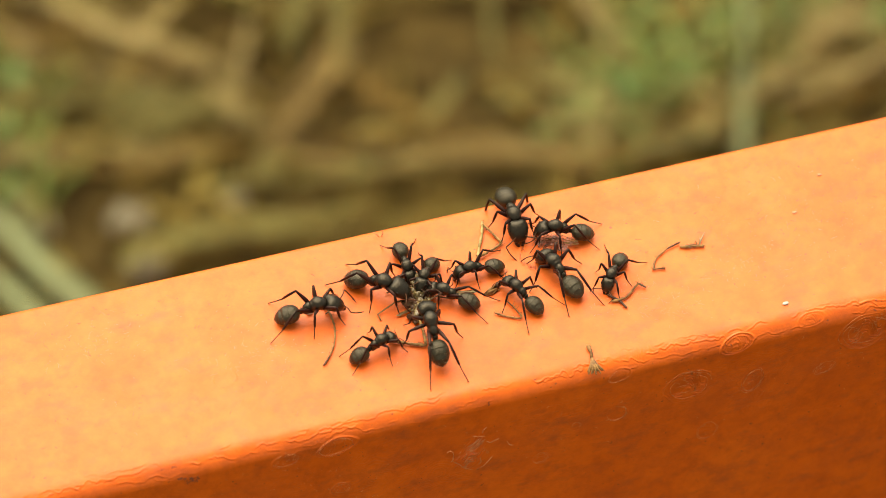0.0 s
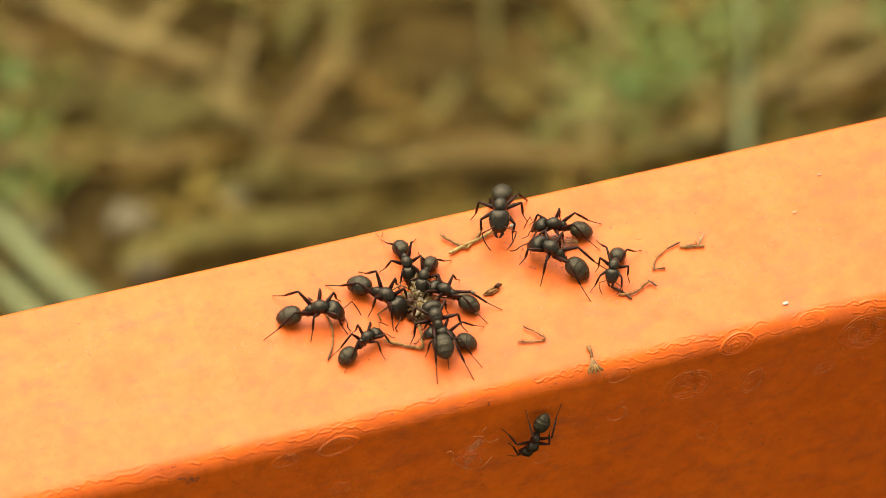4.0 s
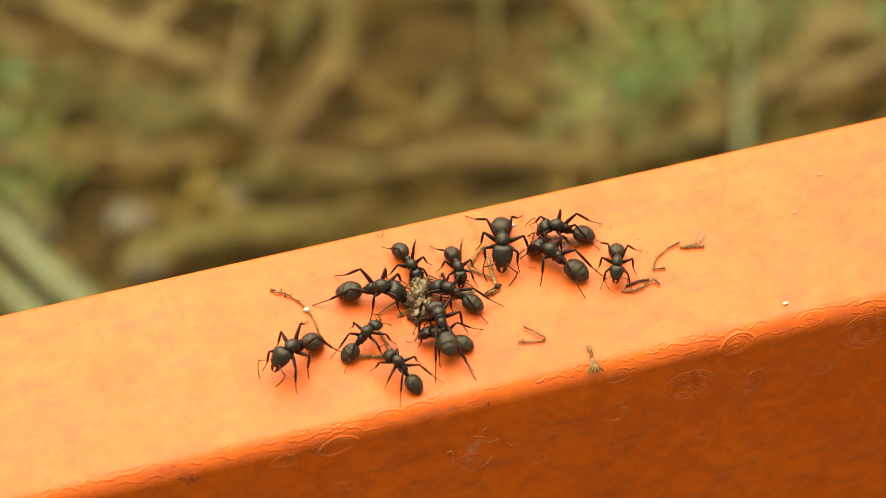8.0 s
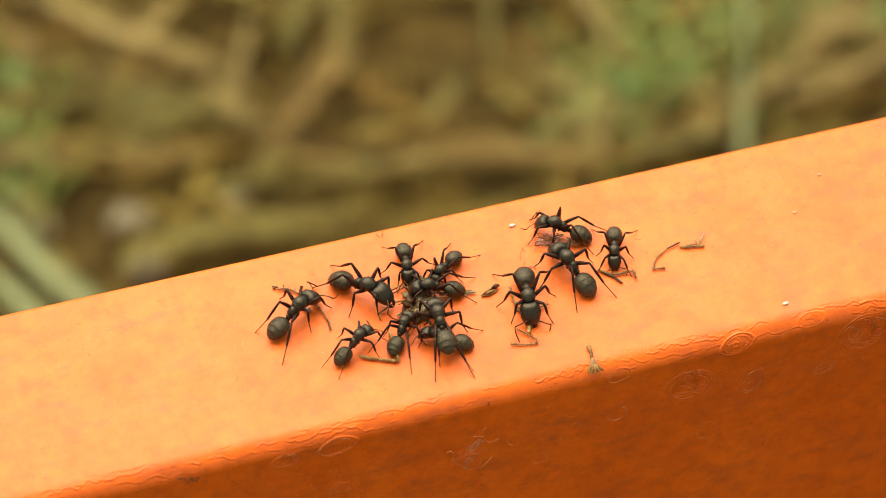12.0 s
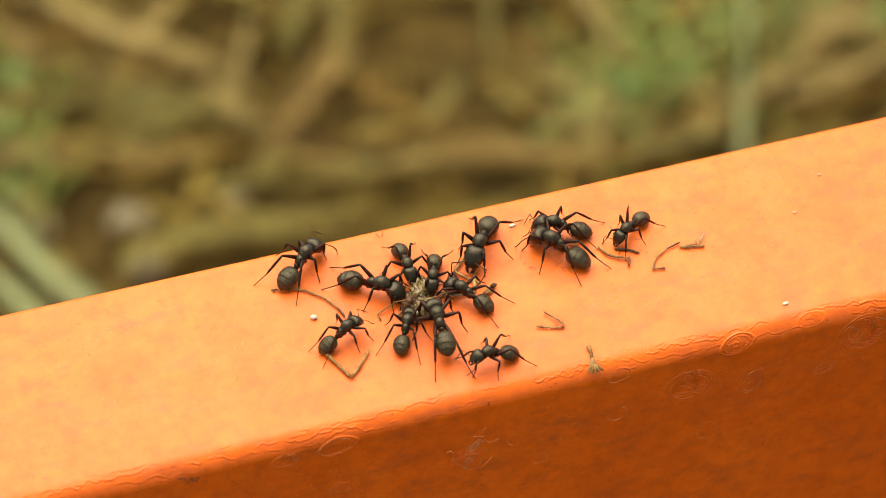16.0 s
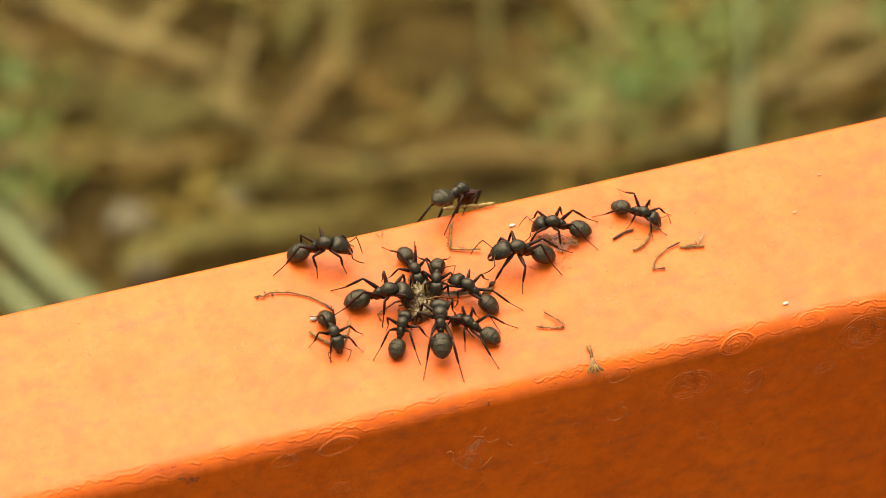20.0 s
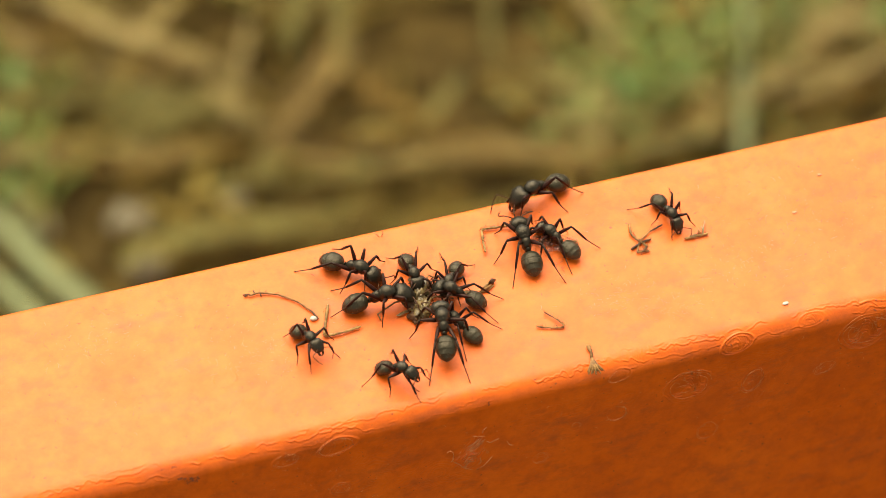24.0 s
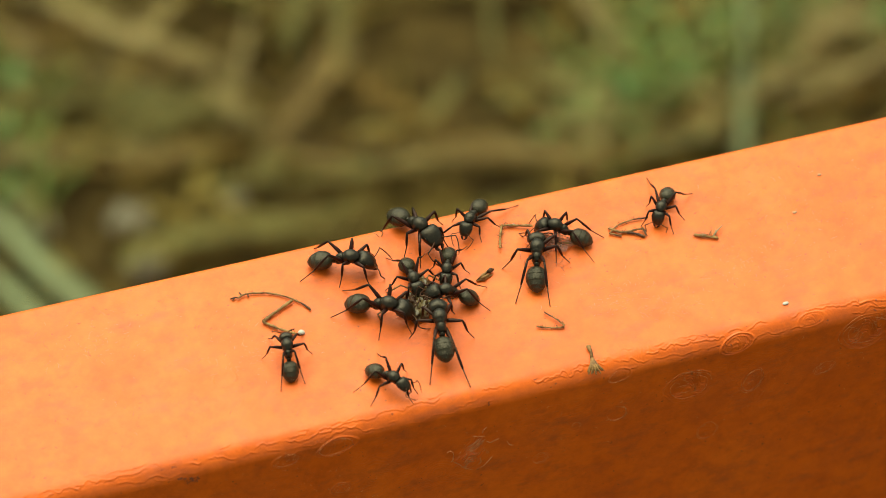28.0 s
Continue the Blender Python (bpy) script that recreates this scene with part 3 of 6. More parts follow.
OLIVE_AT += (
    (58.7, 466.7, 74.6, 470.5, 6.0), (-110.8, 473.5, -74.9, 464.4, 5.6), (-103.6, 478.1, -80.9, 473.5, 3.4), (84.4, 461.7, 94.2, 470.5, 4.5), (105.7, 504.0, 114.2, 517.2, 5.8), (52.0, 490.9, 61.9, 504.0, 4.9))
# stalks and blades: ends and width in millimetres on the ground
for mat, name, label, kind, group, flat, rows in (
        (PALE, "straw_stalk", "broad dry tan straw stalk lying on the litter", "straw", "straw stalks", 0.4, PALE_AT), (PINK, "straw_stalk", "warm pinkish-tan dead stalk lying on the litter", "straw", "straw stalks", 0.5, PINK_AT),
        (OLIVE, "straw_stalk", "wilted olive grass stalk lying on the litter", "straw", "straw stalks", 0.4, OLIVE_AT), (REDDISH, "straw_stalk", "reddish-brown dead stalk lying on the litter", "straw", "straw stalks", 0.5, BROWN_AT),
        (PALEGREEN, "grass_blade", "broad pale green grass blade rooted in soil", "grass", "grass blades", 0.12, PALEGREEN_AT), (GREEN, "grass_blade", "fresh green grass blade lying among the straw", "grass", "grass blades", 0.15, GREEN_AT)):
    for i, (x0, y0, x1, y1, w) in enumerate(rows):
        away, side = Vector((x1 - x0, y1 - y0)), Vector((y0 - y1, x1 - x0)).normalized() * w
        whole = group == "grass blades"
        # a broad blade, or a sheaf of three strands side by side
        for k, (off, share, slip) in enumerate(((0.0, 1.0, 0.0),) if whole else ((0.0, 0.44, 0.0), (0.50, 0.26, 0.22), (-0.55, 0.30, -0.18))):
            turn = 0.0 if whole else (0.0, 0.10, -0.07)[k] * (1 if i % 2 else -1)
            a = Vector((x0, y0)) + side * (off - turn) + away * slip
            b = Vector((x1, y1)) + side * (off + turn) + away * slip
            if not whole:
                a, b = a - away * 0.14, b + away * 0.14
            bm = bmesh.new()
            blade(bm, (a.x / 1000, a.y / 1000, 0.011 + 0.001 * k), (b.x / 1000, b.y / 1000, 0.013 + 0.001 * k), w * share / 1000, flat, 0.001 * (1 + i % 3) / 2, 9)
            for v in bm.verts:
                v.co += Vector((noise.noise(v.co * 60), noise.noise(v.co * 60 + Vector((5, 0, 0))), noise.noise(v.co * 40 + Vector((0, 9, 0))))) * 0.0012
            tagged(new(name, mesh_of(name, bm, mat)), label, kind, group)
for x, y, r in STONES_AT:
    bm = bmesh.new()
    blob(bm, (0, 0, 0), (r / 1000, r * 0.00075, r * 0.0006), 3, 0.3, x)
    tagged(new("stone", mesh_of("stone", bm, STONE)), "small pale grey-brown stone on the soil", "stone", "stones").matrix_basis = pose(x / 1000, y / 1000, r * 0.0005)


def open_soil(x, y):
    """True where the litter leaves the dark soil bare."""
    return any((x * 1000 - gx) ** 2 + ((y * 1000 - gy) * 0.8) ** 2 < (1.2 * gr) ** 2 for gx, gy, gr in GAPS_AT)


rng = random.Random(5)
bm = bmesh.new()
for k in range(1700):
    x, y = rng.gauss(0, 0.13), 0.47 + rng.gauss(0, 0.11)
    a, l, z = rng.gauss(0.2, 0.9), rng.uniform(0.010, 0.040), rng.uniform(0.0, 0.006)
    if y < 0.10 or rng.random() > 0.14 and any(open_soil(x + math.cos(a) * l * q, y + math.sin(a) * l * q) for q in (-0.4, 0, 0.4)):
        continue
    blade(bm, (x - math.cos(a) * l / 2, y - math.sin(a) * l / 2, z), (x + math.cos(a) * l / 2, y + math.sin(a) * l / 2, z + rng.uniform(0, 0.008)), rng.uniform(0.002, 0.0062), 0.4, rng.uniform(0, 0.003), 4)
tagged(new("straw_litter", mesh_of("straw_litter", bm, STRAW)), "matted dry straw litter on the soil", "straw", kind="stuff")
bm = bmesh.new()
for k in range(640):
    x, y = rng.uniform(-0.17, 0.17), rng.uniform(0.38, 0.57)
    # the straw lies combed one way here, another way there
    lie = -0.42 if x < -0.05 and y > 0.455 else 0.05 if x < 0.06 else 0.45
    a, l = rng.gauss(lie, 0.22) + (rng.random() < 0.2) * 1.3, rng.uniform(0.02, 0.07)
    if any(open_soil(x + math.cos(a) * l * q, y + math.sin(a) * l * q) for q in (-0.45, -0.2, 0, 0.2, 0.45)):
        continue
    blade(bm, (x - math.cos(a) * l / 2, y - math.sin(a) * l / 2, 0.003), (x + math.cos(a) * l / 2, y + math.sin(a) * l / 2, 0.004 + rng.uniform(0, 0.005)), rng.uniform(0.0010, 0.0030), 0.4, 0.004, 4)
tagged(new("straw_wisps", mesh_of("straw_wisps", bm, WISP)), "thin pale straw wisps over the litter", "straw", kind="stuff")
bm = bmesh.new()
for x0, y0, x1, y1, w in GREEN_AT + PALEGREEN_AT[:1]:
    for k in range(9):
        s = rng.random()
        x, y = (x0 + (x1 - x0) * s) / 1000 + rng.gauss(0, 0.006), (y0 + (y1 - y0) * s) / 1000 + rng.gauss(0, 0.007)
        a, l = rng.uniform(0, math.tau), rng.uniform(0.008, 0.022)
        blade(bm, (x, y, 0), (x + math.cos(a) * l, y + math.sin(a) * l, rng.uniform(0.008, 0.025)), rng.uniform(0.002, 0.005), 0.15, 0.003, 4)
for k in range(160):
    x, y = rng.choice((0.2, -0.25)) + rng.gauss(0, 0.08), 0.6 + rng.gauss(0, 0.08)
    a, l = rng.uniform(0, math.tau), rng.uniform(0.01, 0.03)
    blade(bm, (x, y, 0), (x + math.cos(a) * l, y + math.sin(a) * l, rng.uniform(0.008, 0.03)), rng.uniform(0.002, 0.005), 0.15, 0.003, 4)
tagged(new("grass", mesh_of("grass", bm, GRASS)), "short green grass tufts among the straw", "grass", kind="stuff")

# ---- ants ----
# One unit is the way from the middle of the gaster to the middle of the head.
HIP = {"front": (0.19, 0.07, 0.345), "middle": (0.09, 0.075, 0.312), "hind": (-0.005, 0.07, 0.28)}
HOME = {"front": (0.62, 0.40), "middle": (0.0, 0.62), "hind": (-0.94, 0.58)}
# ants that pull stretch their hind legs straight back
PULLING = {"b": (-1.08, 0.36), "c": (-1.02, 0.52), "d": (-1.0, 0.5), "e": (-1.18, 0.34), "f": (-1.28, 0.42), "g": (-1.02, 0.42), "m": (-1.02, 0.34), "n": (-1.08, 0.44)}
THIGH = {"front": 0.37, "middle": 0.40, "hind": 0.52}
SHIN = {"front": 0.54, "middle": 0.60, "hind": 0.92}
RISE = Matrix.Translation((-0.2, 0, 0.235)) @ Matrix.Rotation(radians(-18), 4, "Y") @ Matrix.Translation((0.2, 0, -0.235))
GASTER_AT, NECK_AT = (-0.54, 0, 0.20), (0.295, 0, 0.442)


def gaster_mesh():
    """Overlapping plates, each ending in a pale rim."""
    bm = bmesh.new()
    shape = [(0.0, 0.04), (0.05, 0.115), (0.14, 0.168), (0.26, 0.198), (0.40, 0.212), (0.54, 0.212), (0.66, 0.190), (0.77, 0.163), (0.87, 0.122), (0.95, 0.068), (1.0, 0.012)]
    plates = (0.36, 0.60, 0.79, 0.92)

    def rad(s):
        for (s0, r0), (s1, r1) in zip(shape, shape[1:]):
            if s <= s1:
                return r0 + (r1 - r0) * (s - s0) / (s1 - s0)
    secs, mats = [], []
    stops = sorted([s for s, _ in shape] + [0.09, 0.2, 0.33, 0.47])
    stops = sorted(set(stops) | {p - 0.012 for p in plates} | set(plates) | {p + 0.006 for p in plates})
    for s in stops:
        lip = 0.0
        for p in plates:
            if abs(s - p) < 1e-6 or abs(s - p + 0.012) < 1e-6:
                lip = 0.003
            elif p < s < p + 0.05:
                lip = -0.002
        r = rad(s) + (lip if r_ok(s) else 0)
        secs.append((0.26 - s * 0.54, 0.012 * math.sin(s * 3) - 0.03 * s * s, r, r * 0.78))
    for s0, s1 in zip(stops, stops[1:]):
        mid = (s0 + s1) / 2
        mats.append(1 if any(p - 0.0125 < mid < p + 0.001 for p in plates) else 0)
    return lathe(bm, secs, 20, mats)


def r_ok(s):
    return 0.05 < s < 0.96


def mesosoma_mesh():
    bm = bmesh.new()
    lathe(bm, [(-0.20, 0.225, 0.035, 0.035), (-0.19, 0.24, 0.062, 0.07), (-0.15, 0.262, 0.088, 0.105), (-0.09, 0.282, 0.096, 0.118), (-0.03, 0.29, 0.095, 0.114), (-0.008, 0.29, 0.090, 0.106),
               (0.012, 0.296, 0.092, 0.106), (0.03, 0.300, 0.104, 0.116), (0.055, 0.305, 0.112, 0.122), (0.064, 0.306, 0.111, 0.119), (0.08, 0.31, 0.124, 0.128), (0.15, 0.315, 0.138, 0.132), (0.22, 0.308, 0.132, 0.122), (0.28, 0.295, 0.106, 0.098),
               (0.315, 0.285, 0.074, 0.068), (0.34, 0.28, 0.05, 0.05)], 18)
    for side in (-1, 1):
        for x in (0.19, 0.09, -0.01):
            blob(bm, (x, side * 0.062, 0.215), (0.045, 0.036, 0.05), 1)
    return bm


def head_mesh():
    """Heart-shaped, broad behind, along x from the neck."""
    bm = bmesh.new()
    secs = [(-0.02, 0.0, 0.04, 0.04), (-0.012, 0.0, 0.10, 0.07), (0.02, 0.004, 0.150, 0.105), (0.07, 0.008, 0.176, 0.126), (0.14, 0.008, 0.180, 0.13),
            (0.22, 0.004, 0.166, 0.12), (0.29, -0.002, 0.142, 0.10), (0.345, -0.01, 0.112, 0.075), (0.37, -0.015, 0.074, 0.045)]
    lathe(bm, secs, 18)
    for v in bm.verts:
        if v.co.x < 0.04:
            v.co.x += -0.022 * min(1, (abs(v.co.y) / 0.11) ** 2) + 0.012
    return bm


def femur_mesh(l):
    return tube(bmesh.new(), [(0, 0, 0), (l * 0.18, 0, 0.012), (l * 0.5, 0, 0.014), (l * 0.85, 0, 0.004), (l, 0, 0)], [0.030, 0.044, 0.044, 0.030, 0.024], 8)


def tibia_mesh(l):
    bm = tube(bmesh.new(), [(0, 0, 0), (l * 0.25, 0, -0.018), (l * 0.52, 0, -0.042), (l * 0.56, 0, -0.046)], [0.022, 0.030, 0.024, 0.016], 7)
    bm.faces.ensure_lookup_table()
    shin = len(bm.faces)
    tube(bm, [(l * 0.55, 0, -0.046), (l * 0.70, 0, -0.036), (l * 0.86, 0, -0.018), (l * 0.97, 0, -0.004), (l, 0.006, 0.0)], [0.014, 0.012, 0.011, 0.010, 0.004], 6)
    tube(bm, [(l * 0.53, 0, -0.044), (l * 0.60, 0.02, -0.052)], [0.006, 0.002], 4)
    for f in list(bm.faces)[shin:]:
        f.material_index = 1
    return bm


def antenna_mesh(side):
    """An elbowed feeler: the scape out to the side, the funiculus down past the jaws."""
    bm = tube(bmesh.new(), [(0, 0, 0), (0.05, side * 0.07, 0.02), (0.10, side * 0.16, 0.03), (0.13, side * 0.24, 0.015)], [0.011, 0.010, 0.011, 0.013], 6)
    pts, rad = [], []
    for k in range(9):
        s = k / 8
        pts.append((0.13 + 0.27 * s, side * (0.24 - 0.02 * s - 0.11 * s * s), 0.015 - 0.17 * s))
        rad.append(0.0095 if k % 2 else 0.0115)
    rad[-1] = 0.005
    return tube(bm, pts, rad, 6)


def mandible_mesh(side):
    return tube(bmesh.new(), [(0, side * 0.055, 0), (0.05, side * 0.062, -0.012), (0.10, side * 0.035, -0.024), (0.125, side * 0.004, -0.03)], [0.034, 0.034, 0.022, 0.006], 7)


def hair_mesh():
    bm = bmesh.new()
    r = random.Random(3)
    for k in range(44):
        s, a = r.choice((0.42, 0.62, 0.8, 0.9, 0.96)), r.uniform(-0.3, math.pi + 0.3)
        rad = 0.205 * math.sqrt(max(0.02, 1 - ((s - 0.47) / 0.54) ** 2))
        p = Vector((0.26 - s * 0.54, rad * math.cos(a), rad * 0.78 * math.sin(a) - 0.03 * s * s))
        o = Vector((-0.45, math.cos(a), math.sin(a))).normalized()
        tube(bm, [p, p + o * r.uniform(0.018, 0.036)], [0.0024, 0.0008], 3)
    return bm


M_GASTER = mesh_of("gaster", gaster_mesh(), GASTER, BAND)
M_HAIR = mesh_of("gaster_hair", hair_mesh(), HAIR)
M_MESO = mesh_of("mesosoma", mesosoma_mesh(), BLACK)
M_MESO.transform(Matrix.Diagonal((1.0, 1.14, 1.10, 1.0)))
M_PETIOLE = mesh_of("petiole", lathe(bmesh.new(), [(-0.29, 0.245, 0.03, 0.03), (-0.255, 0.255, 0.05, 0.06), (-0.235, 0.285, 0.066, 0.10), (-0.215, 0.272, 0.058, 0.08), (-0.185, 0.235, 0.036, 0.036)], 12), BLACK)
M_HEAD = mesh_of("head", head_mesh(), BLACK)
M_EYE = mesh_of("eye", blob(bmesh.new(), (0, 0, 0), (0.036, 0.014, 0.030), 2), EYEM)
M_ANT = {s: mesh_of("antenna", antenna_mesh(s), TARSUS) for s in (-1, 1)}
M_MAND = {s: mesh_of("mandible", mandible_mesh(s), RED) for s in (-1, 1)}
M_FEMUR = {k: mesh_of("leg", femur_mesh(THIGH[k]), LEGS) for k in HIP}
M_TIBIA = {k: mesh_of("tibia", tibia_mesh(SHIN[k]), LEGS, TARSUS) for k in HIP}
ANT_PARTS = {}


def make_ant(key, size, label, big):
    """Gaster, petiole, mesosoma, head with eyes, jaws and feelers, six legs in two pieces."""
    ant = thing("ant", label, "ant", "ants on the rim")
    ant.scale = (size, size, size)
    g = part("gaster", M_GASTER, None, ant, "dull olive-black banded gaster", pose(*GASTER_AT, 0, -12))
    g.scale = (1.05, 1.05, 1.05)
    part("hair", M_HAIR, None, g)
    part("petiole", M_PETIOLE, None, ant, at=pose(-0.01, 0, 0.005))
    part("mesosoma", M_MESO, None, ant, at=RISE)
    h = part("head", M_HEAD, None, ant)
    h.scale = (big * 1.05, big * 1.06, big * 1.06)
    for s in (-1, 1):
        part("eye", M_EYE, None, h, at=pose(0.15, s * 0.155, 0.055, s * -30, 0, s * -6))
        part("mandible", M_MAND[s], None, h, "red-brown toothed mandible", at=pose(0.335, 0, -0.03))
    feel = {s: part("antenna", M_ANT[s], None, h, at=pose(0.27, s * 0.06, 0.07)) for s in (-1, 1)}
    legs = {}
    for k in HIP:
        for s in (-1, 1):
            f = part("leg", M_FEMUR[k], None, ant)
            legs[k, s] = f, part("tibia", M_TIBIA[k], None, f)
    ANT_PARTS[key] = ant, size, g, h, feel, legs
    return ant


def on_rim(p):
    """The nearest foothold on the rim to a place in the world."""
    q = RIM_INV @ p
    if q.z < TOP - 0.0022 and q.y < -WIDE + 0.006:
        q.y = -WIDE
    elif q.y < -WIDE + 0.001:
        q.z, q.y = TOP - 0.0025 - min(0.004, (-WIDE + 0.001 - q.y)), -WIDE
    elif q.y > 0.0002:
        q.z, q.y = TOP - 0.0006 - min(0.003, q.y - 0.0002), 0.0005
    else:
        q.z = TOP
    return RIM_AT @ q


def path_of(rows):
    """A smooth path through the rows: place and turn at any time."""
    pts = [(r[0], Vector((r[1] / 1000, r[2] / 1000, TOP + r[3] / 1000)), Euler([radians(a) for a in r[4:7]]).to_quaternion()) for r in rows]
    if pts[-1][0] < 28:
        pts.append((28.0, pts[-1][1], pts[-1][2]))
    for a, b in zip(pts, pts[1:]):
        b[2].make_compatible(a[2])

    def at(t):
        i = max(k for k in range(len(pts) - 1) if pts[k][0] <= t + 1e-6 or k == 0)
        t0, p0, q0 = pts[i]
        t1, p1, q1 = pts[i + 1]
        s = min(1.0, max(0.0, (t - t0) / (t1 - t0)))
        pm, pn = pts[max(i - 1, 0)], pts[min(i + 2, len(pts) - 1)]
        m0 = (p1 - pm[1]) / max(0.2, t1 - pm[0]) * (t1 - t0)
        m1 = (pn[1] - p0) / max(0.2, pn[0] - t0) * (t1 - t0)
        lim = (p1 - p0).length * 1.5
        for m in (m0, m1):
            if m.length > lim:
                m *= lim / max(m.length, 1e-9)
        p = p0 * (2 * s**3 - 3 * s**2 + 1) + m0 * (s**3 - 2 * s**2 + s) + p1 * (3 * s**2 - 2 * s**3) + m1 * (s**3 - s**2)
        return p, q0.slerp(q1, s * s * (3 - 2 * s))
    return at


STEP = 0.2
TIMES = [round(STEP * k, 2) for k in range(int(28 / STEP) + 1)]


def thin(rows, tol=0.004):
    """Drop the rows in which nothing changes."""
    flat = [(t, m, [c for r in m for c in r]) for t, m in rows]
    keep = [0]
    for i in range(1, len(flat) - 1):
        near = max(abs(a - b) for a, b in zip(flat[i][2], flat[keep[-1]][2]))
        ahead = max(abs(a - b) for a, b in zip(flat[i + 1][2], flat[keep[-1]][2]))
        if near > tol or ahead > tol:
            keep.append(i)
    keep.append(len(flat) - 1)
    return [(flat[i][0], flat[i][1]) for i in keep]


def leg_pose(hip, foot, l1, l2):
    """Thigh and shin from hip to foot, the knee up."""
    d = foot - hip
    span = min(max(d.length, 0.22), (l1 + l2) * 0.985)
    x = d.normalized()
    n = Vector((0, 0, 1)) - x * x.z
    n.normalize()
    ca = (l1 * l1 + span * span - l2 * l2) / (2 * l1 * span)
    a = math.acos(max(-1, min(1, ca)))
    u = x * math.cos(a) + n * math.sin(a)
    w = n * math.cos(a) - x * math.sin(a)
    v = w.cross(u)
    m = Matrix((u, v, w)).transposed().to_4x4()
    m.translation = hip
    shin = (x * span - u * l1).normalized()
    b = math.atan2(-shin.dot(w), shin.dot(u))
    return m, Matrix.Translation((l1, 0, 0)) @ Matrix.Rotation(b, 4, "Y")


def move_ant(key, rows, seed, work=1.0):
    """Key an ant along its rows: it tugs as it works, and its feet stand until they must step."""
    ant, size, g, h, feel, legs = ANT_PARTS[key]
    at = path_of(rows)
    rnd = random.Random(seed)
    ph = [rnd.uniform(0, 6.28) for _ in range(8)]
    body, heads, gasters, feelers = [], [], [], {-1: [], 1: []}
    bones = {k: ([], []) for k in legs}
    feet, base = {}, {}
    for (k, s) in legs:
        hx, hy = HOME[k]
        if k == "hind" and key in PULLING:
            hx, hy = PULLING[key]
        base[k, s] = Vector((hx + rnd.uniform(-0.09, 0.09), s * (hy + rnd.uniform(-0.10, 0.10)), 0))
    tripod = {("front", 1): 0, ("middle", -1): 0, ("hind", 1): 0, ("front", -1): 1, ("middle", 1): 1, ("hind", -1): 1}
    last = None
    for i, t in enumerate(TIMES):
        p, q = at(t)
        tug = 0.02 * size * work * math.sin(t * 2.3 + ph[0])
        m = Matrix.LocRotScale(p + q @ Vector((tug, 0, 0)), q @ Euler((0, 0, radians(1.6 * work * math.sin(t * 1.7 + ph[1])))).to_quaternion(), None)
        body.append((t, m))
        inv = m.inverted()
        vel = (p - last) if last is not None else Vector((0, 0, 0))
        last = p.copy()
        for k in legs:
            home = on_rim(m @ (base[k] * size))
            if k not in feet:
                feet[k] = home
            off = (feet[k] - home).length / size
            if off > 0.42 or (off > 0.17 and (i % 2) == tripod[k]):
                feet[k] = on_rim(m @ ((base[k] + Vector((rnd.uniform(-0.12, 0.12), rnd.uniform(-0.09, 0.09), 0))) * size) + vel * 0.6)
            foot = (inv @ feet[k]) / size
            foot.z += 0.008
            a, b = leg_pose(Vector((HIP[k[0]][0], HIP[k[0]][1] * k[1], HIP[k[0]][2])), foot, THIGH[k[0]], SHIN[k[0]])
            bones[k][0].append((t, a))
            bones[k][1].append((t, b))
        nod = 40 + 7 * work * math.sin(t * 1.1 + ph[2]) + 3 * math.sin(t * 3.7 + ph[3])
        heads.append((t, pose(*NECK_AT, 0, nod, 7 * work * math.sin(t * 0.9 + ph[4]))))
        gasters.append((t, pose(*GASTER_AT, 0, -12 + 2.5 * math.sin(t * 1.3 + ph[5]), 3 * math.sin(t * 0.7 + ph[6]))))
        for s in (-1, 1):
            feelers[s].append((t, pose(0.27, s * 0.06, 0.07, 0, -14 + 16 * math.sin(t * 2.6 + ph[7] + s), s * 10 * math.sin(t * 1.9 + ph[5] * s))))
    walk(ant, thin(body, 0.00002))
    walk(h, heads[::2])
    walk(g, gasters[::4])
    for s in (-1, 1):
        walk(feel[s], feelers[s][::2])
    for k, (f, tb) in legs.items():
        walk(f, thin(bones[k][0]))
        walk(tb, thin(bones[k][1]))


